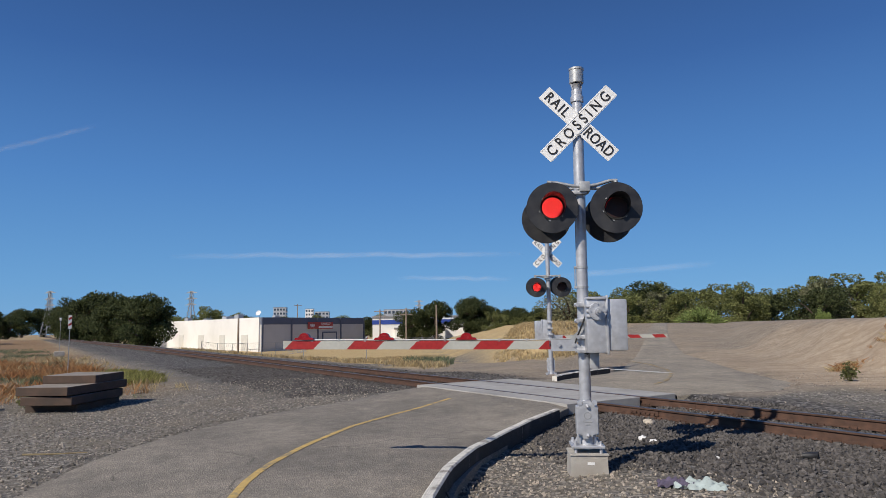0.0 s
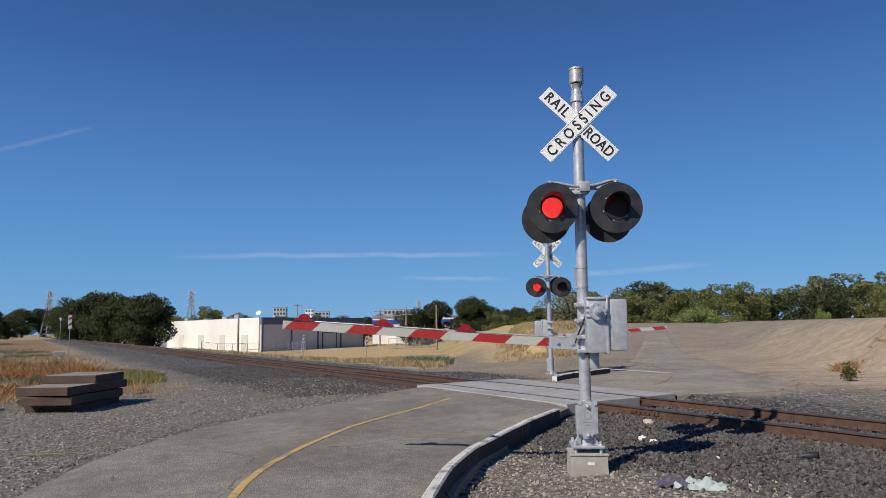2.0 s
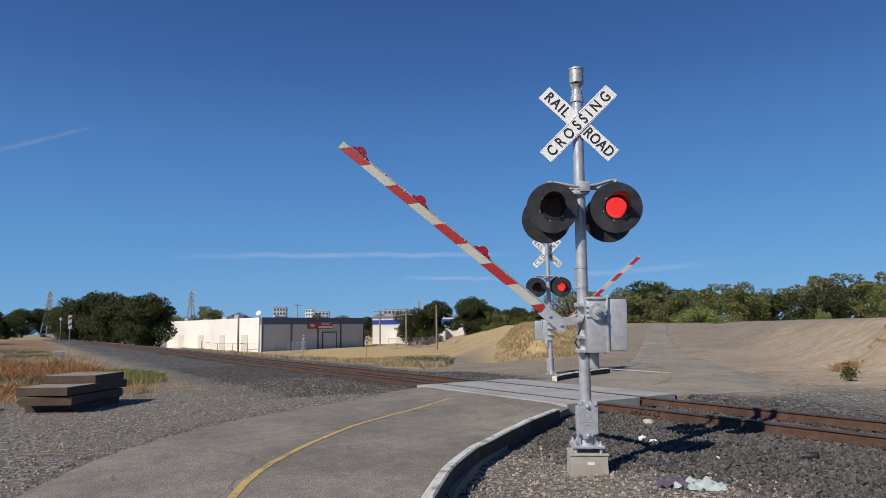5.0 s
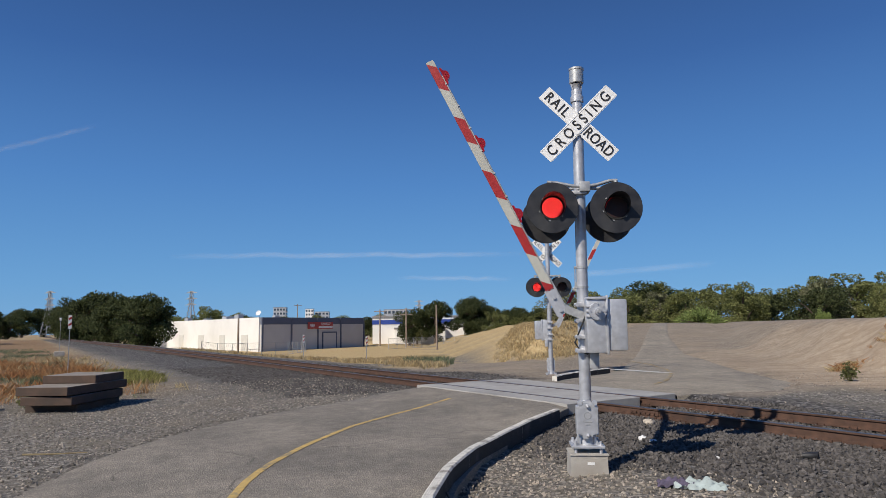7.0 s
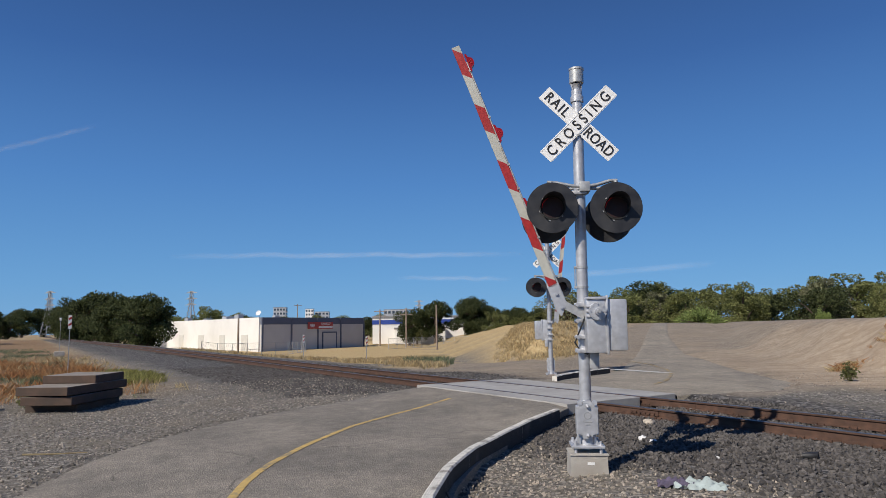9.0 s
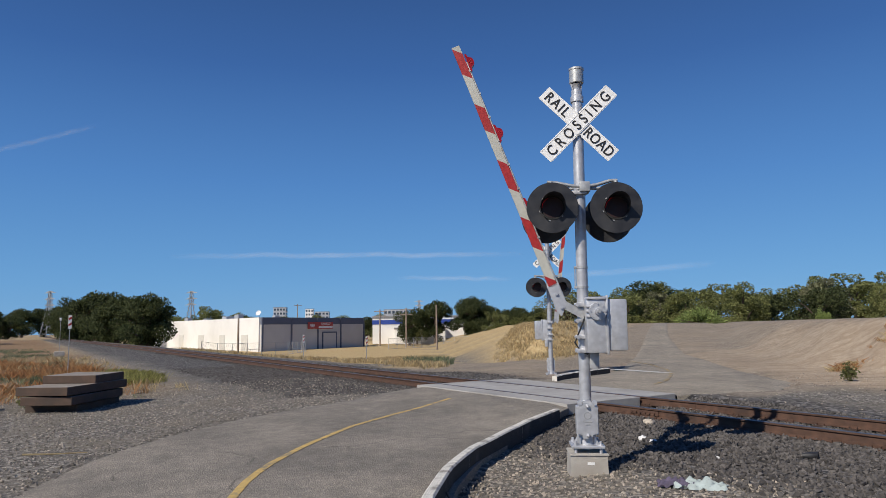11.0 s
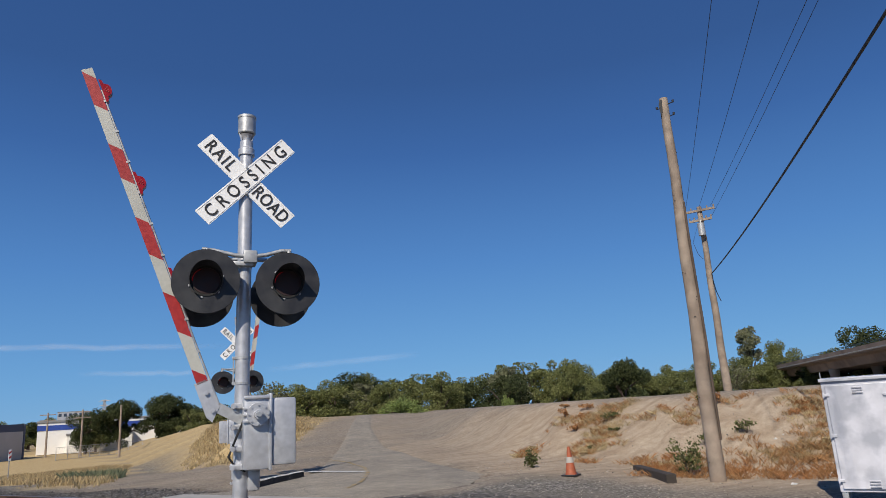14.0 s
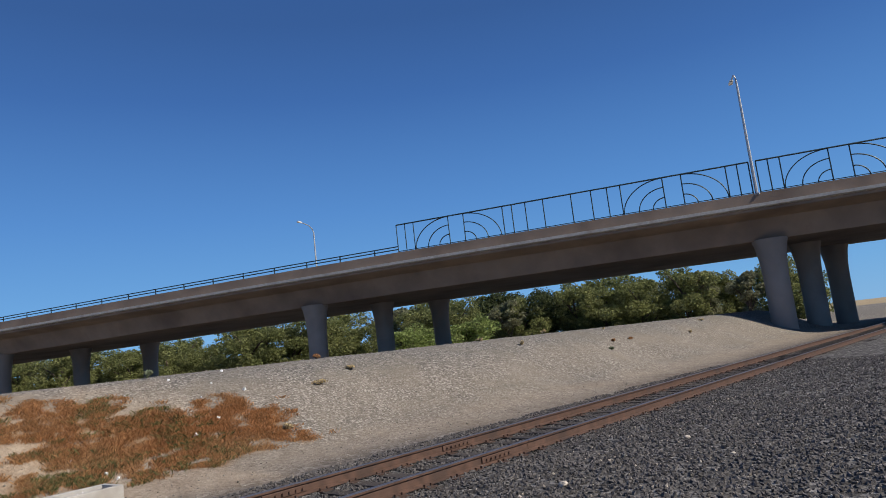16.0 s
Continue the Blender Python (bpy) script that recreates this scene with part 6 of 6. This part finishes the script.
# ---------------------------------------------------------------- loose stones, grass and weeds
def scatter_stones(name, spots, size, material, label, seed):
    rs = np.random.RandomState(seed)
    base_v = np.array([(1, 0, 0), (-1, 0, 0), (0, 1, 0), (0, -1, 0), (0, 0, 1), (0, 0, -1)], float)
    base_f = [(0, 2, 4), (2, 1, 4), (1, 3, 4), (3, 0, 4), (2, 0, 5), (1, 2, 5), (3, 1, 5), (0, 3, 5)]
    vs, fs = [], []
    for i, (x, y, z) in enumerate(spots):
        q = np.linalg.qr(rs.randn(3, 3))[0]
        v = (base_v * rs.uniform(0.7, 1.3, (6, 1)) * rs.uniform(0.6, 1.2, 3)) @ q * size * rs.uniform(0.55, 1.5)
        vs.append(v + (x, y, z))
        fs.extend(tuple(k + 6 * i for k in f) for f in base_f)
    me = bpy.data.meshes.new(name)
    me.from_pydata(np.concatenate(vs).tolist(), [], fs)
    me.materials.append(material)
    return tagged(new(name, me), label, "stones", kind="stuff")


def spots_in(n, x0, x1, y0, y1, keep, seed, lift=0.01):
    rs = random.Random(seed)
    out = []
    while len(out) < n:
        x, y = rs.uniform(x0, x1), rs.uniform(y0, y1)
        if not in_road(x, y) and not (-16.7 < x < -10.1 and 9.2 < y < 12.8) and rs.random() < keep(x, y):
            z = height(x, y) + noise.noise(Vector((x * 0.8, y * 0.8, 1))) * 0.025 + noise.noise(Vector((x * 2.3, y * 2.3, 5))) * 0.012
            out.append((x, y, z + lift))
    return out


MID_Y = TRACK_Y + GAUGE / 2
dark_spots = spots_in(26000, -9.8, 2, 6.2, 12.8, lambda x, y: ground_masks(x, y)[0], 1)
fine_spots = spots_in(42000, 2, 24, 4.0, 13.0, lambda x, y: ground_masks(x, y)[0] * (1.0 if x < 14 else 0.5), 2)
dark_spots += spots_in(7000, -34, -16.8, 6.0, 13.5, lambda x, y: ground_masks(x, y)[0], 3)
scatter_stones("track_ballast", dark_spots, 0.030, ROCK_D, "dark grey crushed stone ballast", 1)
scatter_stones("track_ballast", fine_spots, 0.025, ROCK_D, "dark grey crushed stone ballast", 6)
light_spots = spots_in(9000, -10, 4, 3.0, 9.0, lambda x, y: (1 - ground_masks(x, y)[0]) * (1 if y < 8 else 0.4), 4, 0.004)
light_spots += spots_in(9000, -24, -9, -1, 9.4, lambda x, y: 0.8, 5, 0.004)
light_spots += spots_in(2200, 2, 24, 3.5, 9.4, lambda x, y: 0.6, 7, 0.012)
light_spots += spots_in(3500, -12, 20, 12.8, 22, lambda x, y: 0.6, 6, 0.004)
scatter_stones("loose_gravel", light_spots, 0.017, ROCK_L, "brown and grey loose gravel", 2)


def tufts(name, spots, h, blades, material, label, seed, spread=0.12, lean=0.5, width=0.012):
    rs = random.Random(seed)
    vs, fs = [], []
    for x, y, z in spots:
        k = rs.uniform(0.6, 1.3)
        for _ in range(blades):
            a, r = rs.uniform(0, 6.283), spread * rs.random() * k
            bx, by = x + r * math.cos(a), y + r * math.sin(a)
            l = h * k * rs.uniform(0.5, 1.1)
            tx, ty = bx + rs.gauss(0, lean) * l, by + rs.gauss(0, lean) * l
            b = rs.uniform(0, 6.283)
            wx, wy = width * math.cos(b) * k, width * math.sin(b) * k
            i = len(vs)
            vs += [(bx - wx, by - wy, z - 0.02), (bx + wx, by + wy, z - 0.02), ((bx + tx) / 2 + wx * 0.8, (by + ty) / 2 + wy * 0.8, z + l * 0.6), (tx, ty, z + l)]
            fs += [(i, i + 1, i + 2), (i, i + 2, i + 3)]
    me = bpy.data.meshes.new(name)
    me.from_pydata(vs, [], fs)
    me.materials.append(material)
    return tagged(new(name, me), label, "grass", kind="stuff")


field = spots_in(9000, -80, -22, 14.5, 48, lambda x, y: ground_masks(x, y)[2], 11, 0)
tufts("dry_grass", field, 0.24, 12, STRAW, "golden dry grass field", 1, 0.4, 0.4, 0.02)
west = spots_in(900, -60, -19.5, -8, 4.5, lambda x, y: ground_masks(x, y)[2], 12, 0)
tufts("dry_grass", west, 0.26, 12, STRAW, "thin straw-coloured grass beside the gravel", 2, 0.3, 0.4, 0.008)
rust2 = spots_in(900, -50, -19.5, -7, 3.0, lambda x, y: ground_masks(x, y)[2] * max(0, 0.3 + noise.noise(Vector((x * 0.2, y * 0.3, 9))) * 3), 13, 0)
olive = spots_in(900, -95, -19.0, -7, 3.0, lambda x, y: max(0, 0.2 + noise.noise(Vector((x * 0.25, y * 0.3, 21))) * 3) * smooth(3.5, 1.5, y), 33, 0)
tufts("green_weeds", olive, 0.22, 14, SAGE, "dull grey-green weeds beside the gravel", 31, 0.35, 0.5, 0.009)
tufts("rusty_weeds", rust2, 0.34, 14, RUSTWEED, "rust-coloured dry weeds", 3, 0.35, 0.5, 0.010)
gr = spots_in(420, -33, -25, 1.6, 5.0, lambda x, y: 1 if ((x + 28.6) / 4.2) ** 2 + ((y - 3.5) / 1.1) ** 2 < 1 else 0, 14, 0)
tufts("green_grass", gr, 0.22, 20, GRASS_G, "yellow-green grass patch", 4, 0.3, 0.45, 0.010)
rusty = spots_in(4600, -3, 12, 14.5, 24, lambda x, y: ground_masks(x, y)[3], 15, 0)
tufts("rusty_weeds", rusty, 0.07, 30, RUSTWEED, "rust-orange weeds on the levee slope", 5, 0.15, 0.7, 0.004)
grn = spots_in(420, -1, 7, 15.5, 20, lambda x, y: ground_masks(x, y)[3] * max(0, 0.3 + noise.noise(Vector((x * 0.8, y * 0.8, 4)))), 16, 0)
tufts("green_weeds", grn, 0.10, 22, WEED, "dull green weeds among rusty ones", 6, 0.16, 0.7, 0.0055)
sage = spots_in(900, -56, -27, 17.5, 34, lambda x, y: 1 if 1.9 < along((x, y), [(-16, 14), (-24, 17.5), (-36, 25), (-60, 40)])[0] < 4.2 and seg_side((x, y), [(-16, 14), (-24, 17.5), (-36, 25), (-60, 40)]) > 0 else 0, 17, 0)
tufts("grey_green_weeds", sage, 0.36, 12, SAGE, "grey-green weeds along the dirt track", 7, 0.3, 0.5, 0.02)


slope = spots_in(900, -12, 1, 18, 25, lambda x, y: max(0, noise.noise(Vector((x * 0.5, y * 0.6, 6))) * 2.2) if 0.3 < seg_side((x, y), TOE) < 4.6 else 0, 21, 0)
tufts("slope_straw", slope[:550], 0.13, 24, STRAW, "dry straw tufts on the sandy slope", 8, 0.2, 0.7, 0.005)
tufts("slope_weeds", slope[550:], 0.14, 24, RUSTWEED, "brown weeds on the sandy slope", 9, 0.22, 0.7, 0.005)
foot = spots_in(420, -6.5, 1.5, 17.6, 20.0, lambda x, y: 0.8, 22, 0)
tufts("foot_weeds", foot, 0.14, 24, RUSTWEED, "brown weeds at the foot of the slope", 10, 0.22, 0.7, 0.005)


def bush(x, y, w, h, material, n, label, seed, size=0.035):
    r = random.Random(seed)
    z = height(x, y)
    b = thing("bush", pose(x, y, z), label, "bush", "small bushes")
    bm = bmesh.new()
    for k in range(7):
        a = r.uniform(0, 6.28)
        tube(bm, [(0, 0, -0.05), (0.3 * w * math.cos(a), 0.3 * w * math.sin(a), h * r.uniform(0.5, 0.85))], [0.008, 0.003], 4)
    part("stems", bm, BARK, b)
    bm = bmesh.new()
    for k in range(6):
        c = (r.uniform(-0.5, 0.5) * w, r.uniform(-0.5, 0.5) * w, h * r.uniform(0.3, 0.75))
        leaf_cloud(bm, c, (w * 0.4, w * 0.4, h * 0.32), n // 6, size, r, 0, 0.1)
    part("leaves", bm, material, b)
    return b


bush(-9.6, 18.6, 0.28, 0.55, WEED, 260, "small leafy green weed bush on the sand", 1)
bush(-5.3, 18.1, 0.5, 0.85, WEED, 700, "green bush beside the timber pole", 2, 0.03)
bush(1.1, 17.2, 0.5, 0.28, LEAF_DARK, 400, "low dark green bush behind the cabinet", 3, 0.03)
bush(-18.9, -0.7, 0.35, 0.3, WEED, 300, "small green weed by the gravel edge", 4, 0.035)
bush(-18.6, 0.3, 0.4, 0.3, WEED, 320, "small green weed by the slabs", 5, 0.035)
for k in range(26):
    r = random.Random(100 + k)
    x = r.uniform(-12.5, 1.5)
    dd = r.uniform(0.8, 4.6)
    y = 18 + dd
    while seg_side((x, y), TOE) < dd:
        y += 0.2
    bush(x, y, r.uniform(0.15, 0.42), r.uniform(0.12, 0.34), r.choice((STRAW, RUSTWEED, RUSTWEED, WEED)), 160, "dry brown shrub on the levee slope", 40 + k, 0.035)
for k in range(14):
    r = random.Random(300 + k)
    x = r.uniform(6, 40)
    bush(x, 16.5 + r.uniform(0, 4.5), r.uniform(0.12, 0.3), r.uniform(0.1, 0.22), r.choice((STRAW, RUSTWEED, SAGE)), 120, "small dry tuft on the levee gravel", 70 + k, 0.035)
lit = [(x, y, height(x, y) + 0.02) for x, y in ((random.uniform(-4, 9), random.uniform(16.5, 21)) for _ in range(34))]
scatter_stones("litter", lit, 0.045, LITTER, "scraps of white litter on the slope", 9)


# ---------------------------------------------------------------- what moves
GATE = [(0.0, 0.1), (1.55, 0.1), (1.8, 1.5), (2.0, 3.9), (2.2, 6.5), (2.5, 10.2), (3.0, 15.9), (3.5, 21.7), (4.0, 27.2), (4.2, 30.0), (5.2, 42.5), (6.3, 55.0), (6.5, 57.0), (7.0, 63.5), (7.4, 68.8), (7.6, 69.2), (16.0, 69.2)]
FAR_GATE = [(0.0, 0.0), (1.55, 0.0), (1.8, 1.5), (2.2, 6.5), (2.5, 10.0), (3.0, 16.5), (3.5, 22.5), (4.0, 28.5), (4.2, 31.0), (6.3, 55.0), (7.0, 62.5), (7.5, 68.0), (8.0, 75.0), (8.6, 83.0), (16.0, 83.0)]
SWITCH = [0.65, 1.35, 2.05, 2.73, 3.3, 4.1, 4.8, 5.47, 6.15, 6.8, 7.6, 8.25]
ALL_OFF = 8.43


def lamp_rows(lit_first):
    rows, on = [(0.0, 0 if lit_first else 180)], lit_first
    for t in SWITCH + ([ALL_OFF] if lit_first else []):
        a, b = (0, 180) if on else (180, 0)
        rows.append((t - 0.08, a))
        for k in range(4):
            rows.append((t - 0.05 + k / 30, a + (b - a) * k / 3))
        rows.append((t + 0.08, b))
        on = not on
    rows.append((16.0, rows[-1][1]))
    return rows


def motions():
    for arm, keys in ((near_arm, GATE), (far_arm, FAR_GATE)):
        walk(arm, [(t, pose(*GATE_PIVOT, 0, a, 0)) for t, a in keys])
    for pair in (near_units, far_units):
        for unit, first in zip(pair, (True, False)):
            walk(unit, [(t, pose(0, 0, 0, 0, 0, a)) for t, a in lamp_rows(first)])


motions()
